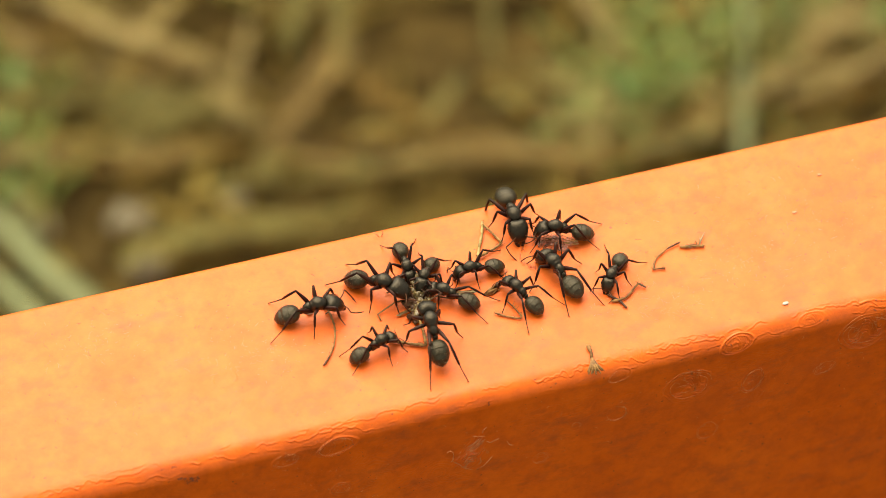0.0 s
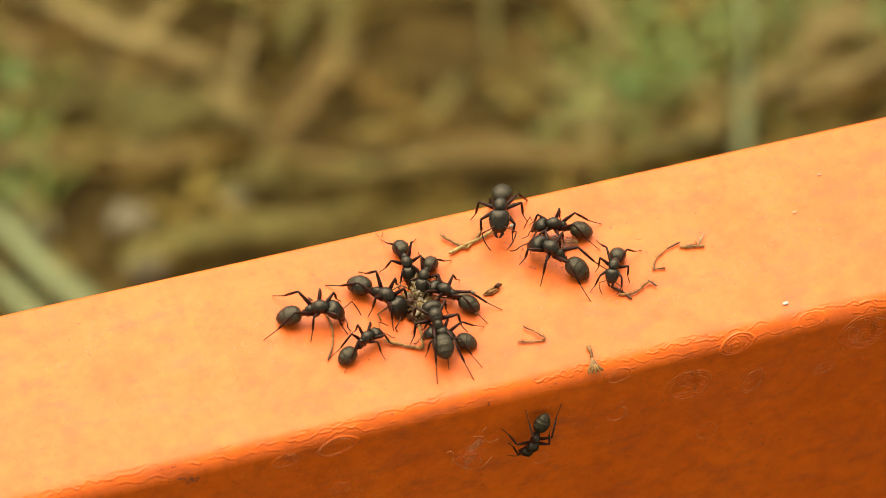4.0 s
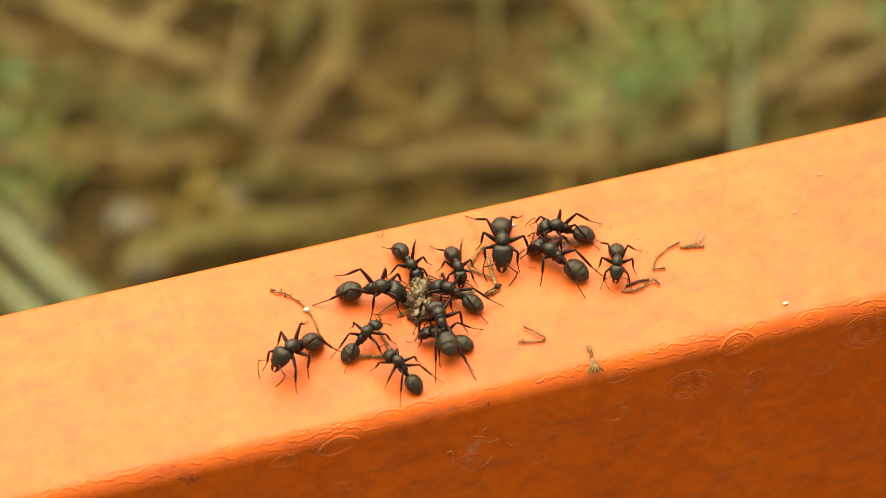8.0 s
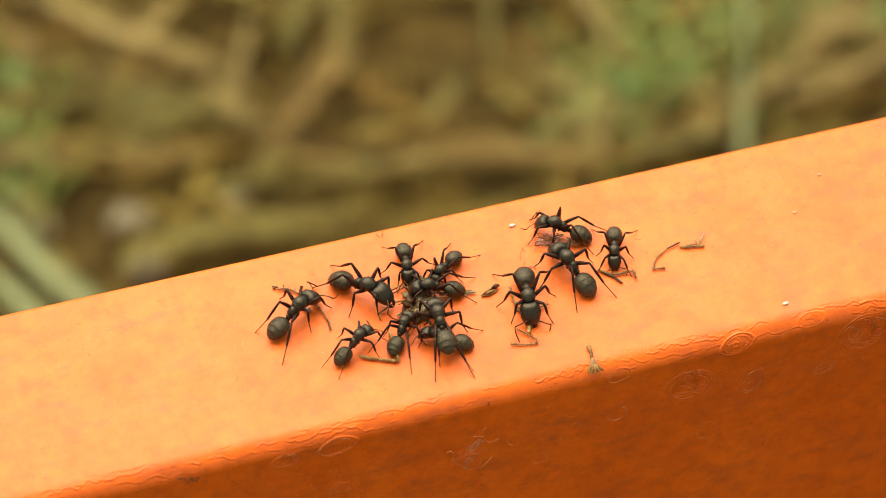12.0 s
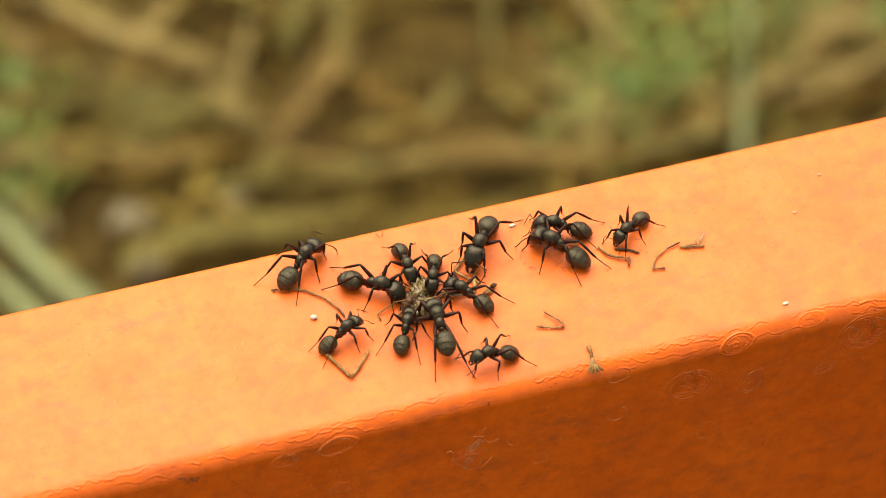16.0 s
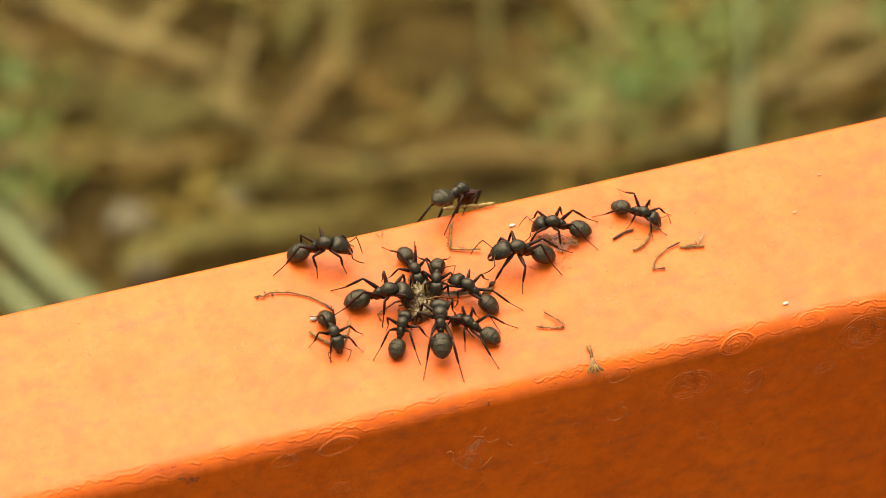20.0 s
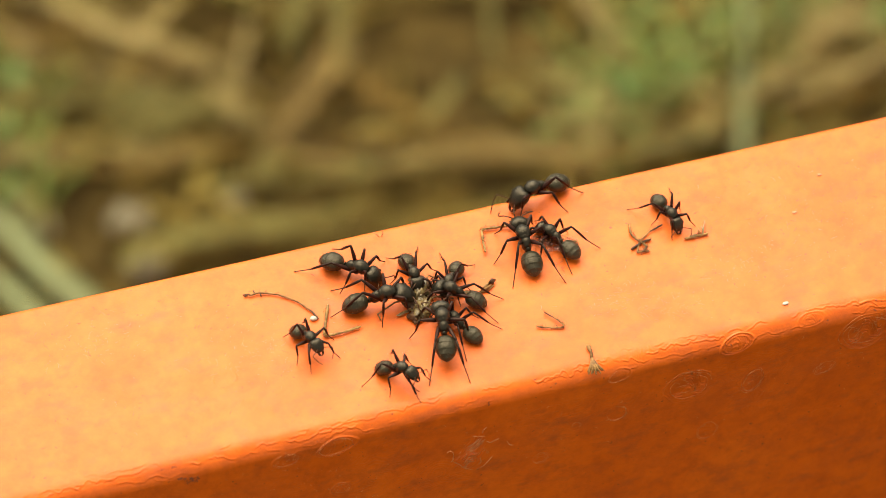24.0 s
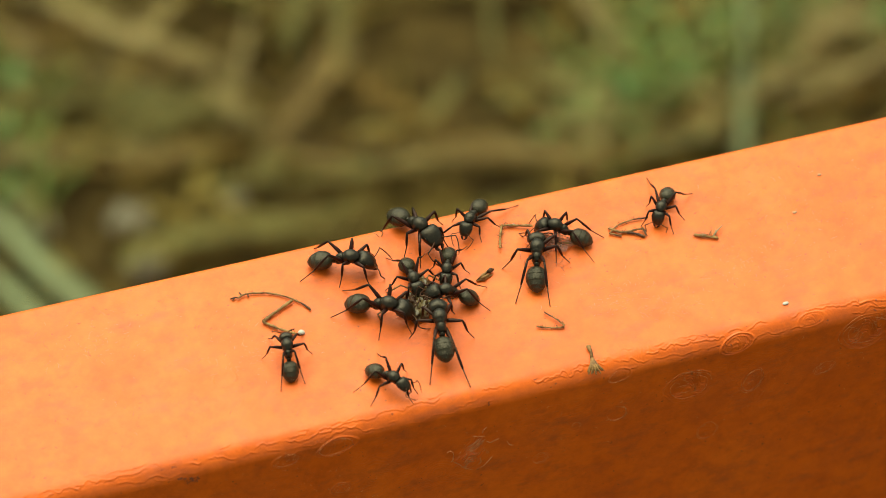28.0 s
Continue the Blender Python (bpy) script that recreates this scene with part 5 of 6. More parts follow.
PATHS['l'] = 0.00560, [
    (0, 8.0, 4.1, -0.2, -0, 3, -77), (1, 6.4, 4.4, 0.4, 0, -5, -104), (2, 6.6, 4.3, 0.5, 0, -6, -99), (3, 6.5, 4.7, 0.3, 0, -4, -96),
    (3.5, 6.7, 4.2, 1.5, 0, -8, -97), (5.5, 6.1, 1.6, 0.3, 0, -8, -92), (6, 6.0, 0.9, 0.3, 0, -6, -97), (7, 6.4, 1.6, 0.2, -0, -3, -83),
    (8, 6.8, -0.6, 0.3, -0, -6, -89), (9, 6.6, -0.1, 0.2, 0, -4, -93), (10, 7.5, 0.3, -0.1, -0, 2, -71), (11, 7.8, -1.3, 0.6, -0, -10, -36),
    (11.5, 8.8, -5.4, -0.1, -0, 1, -70), (12, 9.5, -8.0, -0.2, -0, 4, -84), (12.25, 10.0, -7.2, 0.4, -0, -8, -44), (12.5, 10.6, -4.2, -0.0, 0, 0, 4),
    (13, 10.7, -2.1, -0.3, 0, 6, 26), (13.5, 9.7, 0.9, -0.4, 0, 8, 43), (14, 4.8, 2.4, -0.4, 0, 8, 142), (14.5, 2.6, 2.8, -0.0, 0, 0, 159),
    (14.7, 3.0, 0.3, 0.6, 0, -12, -135), (15, 5.1, -0.7, -0.1, 0, 1, -97), (16, 4.4, -0.2, 0.0, 0, -0, -105), (17, 3.3, 2.0, 0.3, 0, -12, -96),
    (18, 2.9, 3.4, 0.3, 0, -12, -92), (19, 2.8, 4.3, 0.3, 0, -8, -88), (19.5, 2.3, 4.6, 0.3, 0, -12, -76), (19.8, 2.5, 5.0, 0.3, 0, -20, -60), (20.0, 0.9, 6.0, 0.3, 0, 44, 52), (20.3, 0.4, 7.0, 0.3, 0, 0, 8), (20.6, -0.6, 6.2, 0.3, 0, 0, 20), (21.0, -1.8, 5.6, 0.3, 0, 12, 40), (21.4, -1.9, 4.7, 0.3, 0, 8, 56),
    (22, 2.0, 5.8, -0.4, 0, 8, 35),
    (22.7, 8.7, 7.1, -0.4, 0, 8, 16), (23.2, 13.3, 6.5, 0.5, -0, -9, -31), (23.5, 13.8, 6.5, 0.1, -0, -1, -48), (23.65, 14.5, 6.2, 0.3, -0, -6, -66),
    (23.8, 12.6, 6.8, 0.2, 0, -3, -121), (24, 10.9, 7.5, 0.1, 0, -2, -145), (24.4, 9.0, 7.6, 0.6, 0, -7, -157), (25, 6.5, 6.8, 1.4, 0, -29, -161),
    (25.7, 6.5, 8.0, 1.7, 0, -40, 179), (26, 6.8, 8.4, 1.7, 0, -40, 159), (26.2, 6.1, 7.1, 1.4, 0, -27, -169), (26.4, 5.8, 7.3, -0.3, 0, 5, -169),
    (26.8, -0.1, 3.3, -0.1, 0, 1, -141), (27, -2.5, 3.5, -0.3, 0, 6, -151), (27.2, -4.1, 2.7, -0.0, 0, 1, -142), (27.4, -6.1, 1.7, 0.0, 0, -1, -132),
    (27.6, -5.5, 0.9, 0.3, 0, -7, -109), (27.8, -3.6, 1.2, 1.2, -0, -7, -53), (28, -2.9, 1.6, 0.3, -0, -4, -44),
]
PATHS['m'] = 0.00490, [
    (0, 13.4, 1.7, -0.0, 0, 0, 178), (1, 13.6, 2.0, -0.0, 0, 0, 176), (2, 13.6, 2.0, -0.0, 0, 0, 176), (3, 13.0, 2.0, 0.0, 0, -1, 177),
    (3.5, 13.1, 2.0, -0.0, 0, 0, -180), (5.5, 13.7, 2.0, -0.0, 0, 0, 176), (6, 13.5, 1.8, -0.0, 0, 0, 176), (7, 13.7, 1.7, -0.0, 0, 0, 173),
    (8, 13.6, 1.7, -0.0, 0, 0, 173), (9, 13.6, 1.8, -0.0, 0, 0, 176), (10, 13.6, 2.1, -0.0, 0, 0, 168), (11, 13.3, 2.1, -0.0, 0, 0, 169),
    (12, 13.3, 2.1, -0.0, 0, 0, 164), (12.5, 13.3, 2.2, -0.0, 0, 0, 172), (14.5, 13.5, 2.6, -0.0, 0, 0, 176), (15, 13.5, 2.3, -0.0, 0, 0, 179),
    (16, 13.3, 2.3, -0.0, 0, 0, 174), (17, 13.4, 2.5, -0.0, 0, 0, 178), (18, 13.2, 2.3, -0.0, 0, 1, 179), (19, 13.3, 2.2, -0.0, 0, 1, 177),
    (20, 13.1, 2.3, -0.0, 0, 1, 178), (21, 13.2, 2.2, -0.0, 0, 0, 176), (21.5, 13.2, 2.2, -0.0, 0, 0, 176), (23.5, 13.4, 1.7, -0.0, 0, 0, 173),
    (24, 12.9, 0.7, -0.3, 0, 8, 137), (25, 13.3, 1.1, -0.3, 0, 8, 145), (26, 13.0, 1.2, -0.3, 0, 7, 148), (27, 13.0, 1.3, -0.1, 0, 3, 152),
    (28, 13.3, 1.7, -0.0, 0, 0, 163),
]
PATHS['n'] = 0.00560, [
    (0, 13.1, -4.2, -0.4, 0, 8, 123), (1, 13.1, -3.7, -0.2, 0, 5, 125), (2, 12.9, -2.3, -0.0, 0, 0, 148), (3, 12.8, -2.3, 0.1, 0, -2, 147),
    (3.5, 12.6, -2.4, 0.4, 0, -7, 150), (5.5, 12.8, -2.0, -0.2, 0, 4, 143), (6, 12.6, -2.4, -0.0, 0, 0, 150), (7, 12.5, -2.4, -0.0, 0, -0, 146),
    (8, 12.9, -2.3, -0.4, 0, 7, 141), (9, 12.6, -2.0, -0.2, 0, 4, 142), (10, 13.1, -1.3, -0.3, 0, 7, 134), (11, 14.9, -4.7, -0.4, 0, 8, 143),
    (12, 14.4, -3.8, 0.1, 0, -3, 125), (12.5, 15.8, -2.8, -0.4, 0, 8, 135), (14.5, 12.6, -0.9, 0.5, 0, -9, 152), (15, 13.9, -0.2, -0.1, 0, 1, 130),
    (16, 12.8, -0.7, 0.1, 0, -1, 148), (17, 10.6, -0.3, -0.4, 0, 8, 118), (18, 9.5, -1.5, 0.1, 0, -2, 143), (19, 8.7, 1.7, -0.4, 0, 8, 124),
    (19.5, 8.9, -0.0, -0.4, 0, 8, 147), (20, 8.5, -2.6, 0.9, 0, -16, -164), (21, 8.6, -2.2, 1.4, 0, -25, -167), (21.5, 8.0, -1.6, -0.4, 0, 7, 179),
    (23.5, 9.6, -0.1, -0.4, 0, 7, 114), (24, 9.3, -0.1, -0.0, 0, 0, 107), (25, 9.1, -1.4, -0.3, 0, 5, 103), (26, 8.7, -3.0, 0.2, 0, -3, 145),
    (27, 11.0, -2.1, -0.4, 0, 8, 94), (28, 10.7, -2.4, 0.0, 0, -1, 90),
]
PATHS['o'] = 0.00430, [
    (0, 19.4, -4.4, -0.2, 0, 4, -114), (1, 19.3, -3.9, -0.3, 0, 7, -114), (2, 19.5, -4.0, -0.1, 0, 2, -111), (3, 19.6, -4.0, -0.0, 0, 0, -107),
    (3.5, 19.4, -4.0, 0.2, 0, -6, -106), (5.5, 19.8, -3.4, 0.1, 0, -2, -95), (6, 19.6, -3.4, 0.1, 0, -1, -99), (7, 19.7, -3.3, 0.2, 0, -5, -94),
    (8, 19.8, -3.3, 0.2, 0, -5, -93), (9, 19.7, -2.7, 0.1, -0, -3, -86), (10, 18.8, -2.2, -0.0, 0, 1, -104), (11, 19.8, -1.9, 0.2, 0, -6, -95),
    (12, 19.6, -0.7, -0.3, 0, 8, -93), (12.5, 20.1, -0.7, -0.2, 0, 6, -90), (13.5, 20.9, 0.5, 0.1, 0, -1, -106), (14.5, 21.3, 2.8, -0.1, 0, 3, -134),
    (15, 21.8, 1.9, -0.1, 0, 3, -124), (16, 21.4, 2.1, -0.1, 0, 3, -130), (17, 21.7, 2.3, -0.1, 0, 2, -125), (18, 21.8, 3.1, -0.0, 0, 0, -123),
    (19, 22.6, 3.4, 0.1, -0, -3, -87), (19.5, 22.7, 4.2, -0.1, -0, 4, -54), (20, 22.5, 4.7, -0.3, -0, 8, -25), (21, 22.4, 3.9, -0.3, -0, 8, -39),
    (21.5, 22.2, 3.2, -0.3, -0, 8, -53), (22.5, 24.3, 3.4, -0.2, -0, 5, -41), (23.5, 25.9, 3.7, -0.2, -0, 5, -33), (24, 26.1, 4.5, -0.2, -0, 5, -60),
    (25, 26.5, 4.7, -0.3, -0, 8, -69), (26, 25.8, 4.8, 0.0, -0, -0, -86), (27, 25.7, 5.1, -0.1, -0, 3, -88), (28, 25.4, 5.5, -0.1, 0, 2, -107),
]
BITS = {}
BITS['jointed'] = 4.61, [
    (0, 21.1, -6.9, 30), (1, 21.2, -6.9, 27), (2, 20.6, -8.4, -3), (3, 21.2, -7.4, 21), (3.5, 21.7, -6.8, 17), (5.5, 22.8, -4.9, 31),
    (6, 22.6, -4.5, 12), (7, 22.0, -6.4, 14), (8, 22.5, -5.9, 15), (9, 22.9, -4.5, 70), (10, 20.3, -2.7, 47), (11, 20.8, -2.8, -2),
    (12, 19.9, -3.9, -14), (12.5, 21.0, -3.0, 48), (14.5, 19.3, -1.3, -48), (15, 19.7, -1.4, -30), (16, 19.6, -1.3, -38), (17, 22.0, 1.1, 19),
    (18, 21.9, 0.9, 24), (19, 23.4, 1.4, 24), (20, 23.5, 1.2, 46), (21, 22.9, -0.4, -8), (21.5, 23.1, 0.6, 53), (23.5, 22.5, 1.8, -65),
    (24, 22.2, 1.4, -70), (25, 22.4, 1.7, -47), (26, 22.0, 1.5, -62), (27, 22.5, 3.8, -33), (28, 21.3, 2.4, -11),
]
BITS['short'] = 2.77, [
    (0, 19.7, -7.9, -44), (3, 19.9, -7.1, -48), (8, 22.2, -5.2, 18), (10, 19.9, -2.7, 36), (12, 19.2, -4.4, -37), (14.5, 20.2, -0.5, -36),
    (16, 21.1, -0.5, -13), (20, 20.8, 2.0, 29), (21, 20.8, 2.0, 31), (21.5, 20.4, 2.0, 38), (23.5, 22.1, -0.3, -45), (24, 22.8, 0.5, 32),
    (26, 22.6, 0.7, 36), (27, 21.3, 2.6, -89), (28, 21.9, 2.0, -18),
]
BITS['long'] = 5.99, [
    (0, 26.0, -1.3, 34), (21.5, 26.0, -1.3, 34), (22.2, 26.0, -1.3, 34), (23.5, 24.9, 0.8, 38), (24, 24.2, 1.3, 37), (25, 23.9, 1.0, 38),
    (26, 23.6, 1.3, 36), (27, 22.3, 2.8, -15), (28, 21.8, 3.1, 11),
]
BITS['husk'] = 2.72, [
    (0, 29.0, 0.4, 25), (22.2, 29.0, 0.4, 25), (23.5, 29.3, 2.3, 35), (24, 29.5, 2.0, 37), (27, 29.5, 2.2, 41), (27.5, 29.7, 2.0, 36),
    (28, 30.7, 1.8, 11),
]
BITS['bent'] = 4.69, [
    (0, 4.5, 1.0, 85), (0.5, 4.2, 1.7, 41), (1, 2.3, 2.1, 19), (2, 2.3, 2.1, 13), (3, 2.3, 2.0, 12), (3.5, 2.0, 3.2, 3),
    (5.5, 4.0, -3.7, 67), (6, 3.9, -2.4, 66), (7, 6.1, -1.1, -65), (8, 5.2, -2.5, -74), (9, 6.0, -4.0, -78), (10, 9.2, -1.5, -84),
    (11, 10.4, -1.1, 6), (12, 9.8, -7.5, -29), (12.5, 15.0, -1.2, 6), (13.3, 12.1, 1.5, 23), (14, 3.0, 4.6, 15), (14.5, -1.3, 4.0, 20),
    (15, 4.3, -3.5, -57), (16, 3.6, -3.2, -77), (17, 1.7, 3.0, -14), (18, 1.8, 2.1, -29), (19, 3.8, 1.5, 46), (19.5, 2.8, 1.5, 23),
    (20, 2.6, 1.3, -48), (21.5, 2.6, 1.5, -45), (22.3, 2.6, 1.5, -45), (22.9, 5.4, 1.5, -124), (23.5, 6.1, 1.4, -127), (24, 6.2, 1.2, -128),
    (25, 6.8, 1.5, -129), (26, 8.2, 1.5, -140), (27, 8.2, 1.5, -140), (28, 8.2, 1.5, -138),
]
BITS['stick'] = 6.0, [
    (0, 4.3, 0.9, 84), (1, 2.3, 2.7, 18), (3, 2.4, 3.1, 15), (5.5, 4.8, -3.9, 68), (6.5, 3.6, -2.2, 65), (7, 4.9, -2.0, 98),
    (8, 5.3, -2.6, 104), (9.5, 7.6, -3.7, 95), (10, 7.3, -2.4, 100), (11, 10.3, -1.7, 168), (12, 10.0, -9.6, 83), (12.5, 15.6, -0.5, 128),
    (14.5, -2.4, 6.3, 122), (15, 5.4, -0.8, 91), (16, 3.6, -3.4, 91), (17, 3.3, 1.8, 57), (18, 4.2, 2.8, 60), (19, 2.8, 0.5, 52),
    (19.5, 3.6, 2.1, 52), (20, 3.0, 6.2, 8), (20.3, 1.1, 5.9, 11), (20.6, 0.4, 5.7, 21), (21, 0.5, 5.8, 19), (21.5, 0.7, 5.9, 19),
]
BITS['arc'] = 8.74, [
    (0, -13.2, -12.9, -87), (3, -13.3, -13.1, -86), (3.5, -13.0, -12.9, -83), (5.5, -16.4, -9.7, -56), (9, -16.1, -9.9, -53), (11, -16.1, -9.9, -53),
    (12, -15.4, -8.9, -44), (12.5, -15.2, -8.9, -45), (14.5, -13.3, -8.1, -19), (15, -14.1, -8.1, -23), (16, -14.7, -8.0, -26), (17, -16.4, -7.0, -4),
    (18, -16.3, -8.0, -14), (21, -16.3, -8.0, -14), (21.5, -17.4, -8.9, -26), (23.5, -17.4, -8.9, -26), (24, -17.8, -8.5, -23), (25, -18.2, -7.6, -1),
    (26, -19.0, -8.0, -11), (28, -19.0, -8.0, -11),
]
BITS['vee'] = 4.20, [
    (0, -4.2, -12.2, 48), (3, -4.4, -12.3, 44), (5.5, -4.7, -13.0, 44), (8, -8.3, -14.1, 57), (11, -8.3, -14.1, 57), (12.5, -7.0, -14.9, 45), (14.5, -9.9, -16.4, 8),
    (15, -9.9, -16.3, -13), (16, -10.6, -15.7, 9), (17, -10.2, -14.6, -33), (18, -11.3, -14.3, -17), (19, -12.2, -13.1, 11), (20, -12.6, -12.0, 23),
    (21, -12.5, -12.3, 23), (21.5, -12.0, -13.8, 46), (23.5, -11.3, -11.7, -34), (24, -11.4, -10.5, -36), (25, -13.0, -9.4, 51), (26, -16.4, -8.9, 0),
    (27, -14.4, -11.2, 39), (28, -17.2, -10.4, -79),
]
BITS['small'] = 3.27, [
    (0, 7.4, -9.7, -24), (1, 8.0, -10.4, 37), (1.5, 9.9, -13.3, -4), (3, 9.9, -13.3, -4), (11.5, 9.9, -13.3, -4), (12, 9.1, -13.7, -6),
    (12.5, 12.1, -11.3, -10), (28, 12.1, -11.3, -10),
]
BITS['chunk'] = 1.71, [
    (0, 5.5, -6.5, 25), (8, 5.5, -6.6, 24), (15, 5.1, -6.7, 31), (21, 5.1, -6.4, 42), (25, 4.9, -5.5, 33), (26, 4.8, -4.5, 40),
    (28, 4.7, -4.4, 29),
]
BITS['crumb'] = 0.38, [
    (0, -15.1, -9.5, 0), (3, -15.1, -9.5, 0), (5.5, -15.4, -9.2, 0), (12, -15.4, -9.1, 0), (14.5, -14.5, -9.6, 0), (17, -14.6, -10.4, 0),
    (25, -14.6, -10.4, 0), (26, -15.3, -11.4, 0), (28, -15.9, -12.4, 0),
]
BITS['flake'] = 3.50, [
    (0, 16.6, -16.1, -79), (28, 16.6, -16.1, -79),
]

ANTS = (
    ("a", "large black ant with an olive-black banded gaster on orange paint", 1.08),
    ("b", "large big-headed black ant pulling at the insect remains", 1.12),
    ("c", "slim black worker ant biting into the insect remains", 1.0),
    ("d", "small black worker ant beside the insect remains", 0.95),
    ("e", "black worker ant with its head in the insect remains", 0.98),
    ("f", "large black ant straddling a smaller one at the remains", 1.06),
    ("g", "small black worker ant tugging a dry insect leg", 0.92),
    ("h", "small black worker ant walking about the painted rim", 0.92),
    ("j", "small black worker ant pressed under a larger ant", 0.92),
    ("l", "big-headed black soldier ant carrying debris along the far edge", 1.14),
    ("m", "black worker ant standing over a torn pinkish wing", 0.95),
    ("n", "large broad black ant feeding at the torn wing", 1.06),
    ("o", "small black worker ant dragging a jointed insect leg", 0.95),
)
for key, label, big in ANTS:
    make_ant(key, PATHS[key][0], label, big)

# ---- crumbs and remains on the rim ----
R = random.Random(11)


def bristles(bm, pts, n, length, r=0.00003):
    for _ in range(n):
        i = R.randrange(len(pts) - 1)
        p = Vector(pts[i]).lerp(Vector(pts[i + 1]), R.random())
        d = Vector((R.uniform(-1, 1), R.uniform(-1, 1), R.uniform(0.0, 0.8))).normalized()
        tube(bm, [p, p + d * length * R.uniform(0.5, 1)], [r, r * 0.4], 3)
    return bm


def dry_leg(name, label, pts, r, mat=None, hairs=14, knob=True, taper=0.07):
    """A dried insect leg in joints along pts (mm), each joint waisted, with bristles."""
    ob = thing(name, label, "insect fragment", "dry insect legs")
    pts, r = [(x / 1000, y / 1000, z / 1000) for x, y, z in pts], r / 1000
    for i, (a, b) in enumerate(zip(pts, pts[1:])):
        a, b = Vector(a), Vector(b)
        pre, nxt = Vector(pts[max(i - 1, 0)]), Vector(pts[min(i + 2, len(pts) - 1)])
        ta, tb = (b - pre) * 0.4, (nxt - a) * 0.4
        if (b - a).angle(nxt - b if i + 2 < len(pts) else b - a) > 0.9:
            tb = (b - a) * 0.5
        if i and (a - pre).angle(b - a) > 0.9:
            ta = (b - a) * 0.5
        line, size = [], []
        rr = r * (1 - taper * i)
        for k in range(13):
            s = k / 12
            p = a * (2 * s**3 - 3 * s**2 + 1) + ta * (s**3 - 2 * s**2 + s) + b * (3 * s**2 - 2 * s**3) + tb * (s**3 - s**2)
            line.append(p + Vector((R.uniform(-1, 1), R.uniform(-1, 1), R.uniform(-0.4, 0.4))) * rr * 0.16)
            size.append(rr * (0.72 + 0.34 * math.sin(math.pi * s) ** 0.6 * R.uniform(0.85, 1.1)))
        bm = tube(bmesh.new(), line, size, 8)
        joint = part("joint", bm, (DARKDRY if i == len(pts) - 2 and not mat else mat or DRY), ob)
        part("bristle", bristles(bmesh.new(), line, hairs, 0.00055, 0.000032), DARKDRY if i % 2 else DRY, joint)
        if knob and i:
            part("knuckle", blob(bmesh.new(), a, (rr * 0.8, rr * 0.75, rr * 0.75), 2, 0.5, i), DARKDRY, joint)
    return ob


DEBRIS = {
    "jointed": dry_leg("insect_fragment", "thin brown jointed insect leg with bristles", [(-2.3, 0.1, 0.25), (-0.6, -0.25, 0.3), (1.0, 0.45, 0.35), (1.7, 0.7, 0.4), (2.2, -0.1, 0.3)], 0.15, hairs=14),
    "short": dry_leg("insect_fragment", "short dark brown insect leg fragment", [(-1.4, 0, 0.22), (0.2, 0.2, 0.24), (1.4, 0.1, 0.2)], 0.15, DARKDRY, 8),
    "long": dry_leg("insect_fragment", "long slender bowed insect leg on orange paint", [(-1.4, -1.05, 0.2), (-2.75, -0.45, 0.25), (-1.5, 0.6, 0.25), (0.4, 1.1, 0.25), (2.2, 1.0, 0.3)], 0.11, hairs=10, taper=0.03),
    "husk": dry_leg("insect_fragment", "pale bristly splinter of insect leg with a spur", [(-1.7, 0.5, 0.22), (-0.4, -0.05, 0.25), (0.9, -0.5, 0.25)], 0.16, STALK, 26),
    "bent": dry_leg("insect_fragment", "straw-brown insect leg bent to a hook, with spines", [(-2.6, 0.2, 0.5), (-1.6, -0.9, 0.35), (-0.5, -2.0, 0.3), (0.0, -2.2, 0.3), (1.2, -1.1, 0.3), (2.4, 0.2, 0.5)], 0.15, STALK, 26, False, 0.03),
    "stick": dry_leg("dry_stem", "straight olive straw-coloured splinter of a dry stem", [(-3.0, 0.0, 0.35), (-1.0, 0.06, 0.35), (1.0, -0.05, 0.35), (3.0, 0.05, 0.35)], 0.20, STEM, 5, False, 0.05),
    "arc": dry_leg("insect_fragment", "long bowed brown insect leg with a dark foot", [(-4.3, -0.35, 0.3), (-3.5, 0.45, 0.28), (-1.4, 1.05, 0.25), (0.9, 1.0, 0.25), (2.9, 0.4, 0.25), (4.2, -0.3, 0.2)], 0.125, hairs=6, knob=False, taper=0.02),
    "vee": dry_leg("insect_fragment", "bristly straw-brown insect leg folded into a vee", [(-2.4, 0.6, 0.4), (-1.3, -1.3, 0.3), (-0.2, -3.0, 0.3), (0.1, -3.0, 0.3), (1.2, -1.6, 0.3), (2.4, 0.3, 0.3)], 0.19, STALK, 26, False, 0.05),
    "small": dry_leg("insect_fragment", "small folded bristly insect leg on orange paint", [(-1.5, -0.55, 0.25), (-0.1, -0.45, 0.22), (1.5, -0.1, 0.2), (1.45, 0.25, 0.3), (0.3, 0.95, 0.35), (-1.0, 1.6, 0.3)], 0.11, hairs=14),
}
part("spur", tube(bmesh.new(), [(0.0003, -0.0003, 0.0003), (0.0009, 0.0003, 0.0005), (0.0018, 0.0011, 0.0004)], [0.00010, 0.00011, 0.00005], 5), HAIR, DEBRIS["husk"], "pale tapering spur")
for k in range(9):
    a, x, y = R.uniform(0.2, 2.6), R.uniform(-0.9, 0.9), R.uniform(-0.4, 0.3)
    l = R.uniform(0.4, 1.0)
    part("strand", tube(bmesh.new(), [(x / 1000, y / 1000, 0.0002), ((x + l * 0.5 * math.cos(a)) / 1000, (y + l * 0.6 * math.sin(a)) / 1000, 0.0005), ((x + l * math.cos(a)) / 1000, (y + l * math.sin(a)) / 1000, 0.0004)], [0.00004, 0.00006, 0.00003], 4), (DRY, HAIR)[k % 2], DEBRIS["husk"])

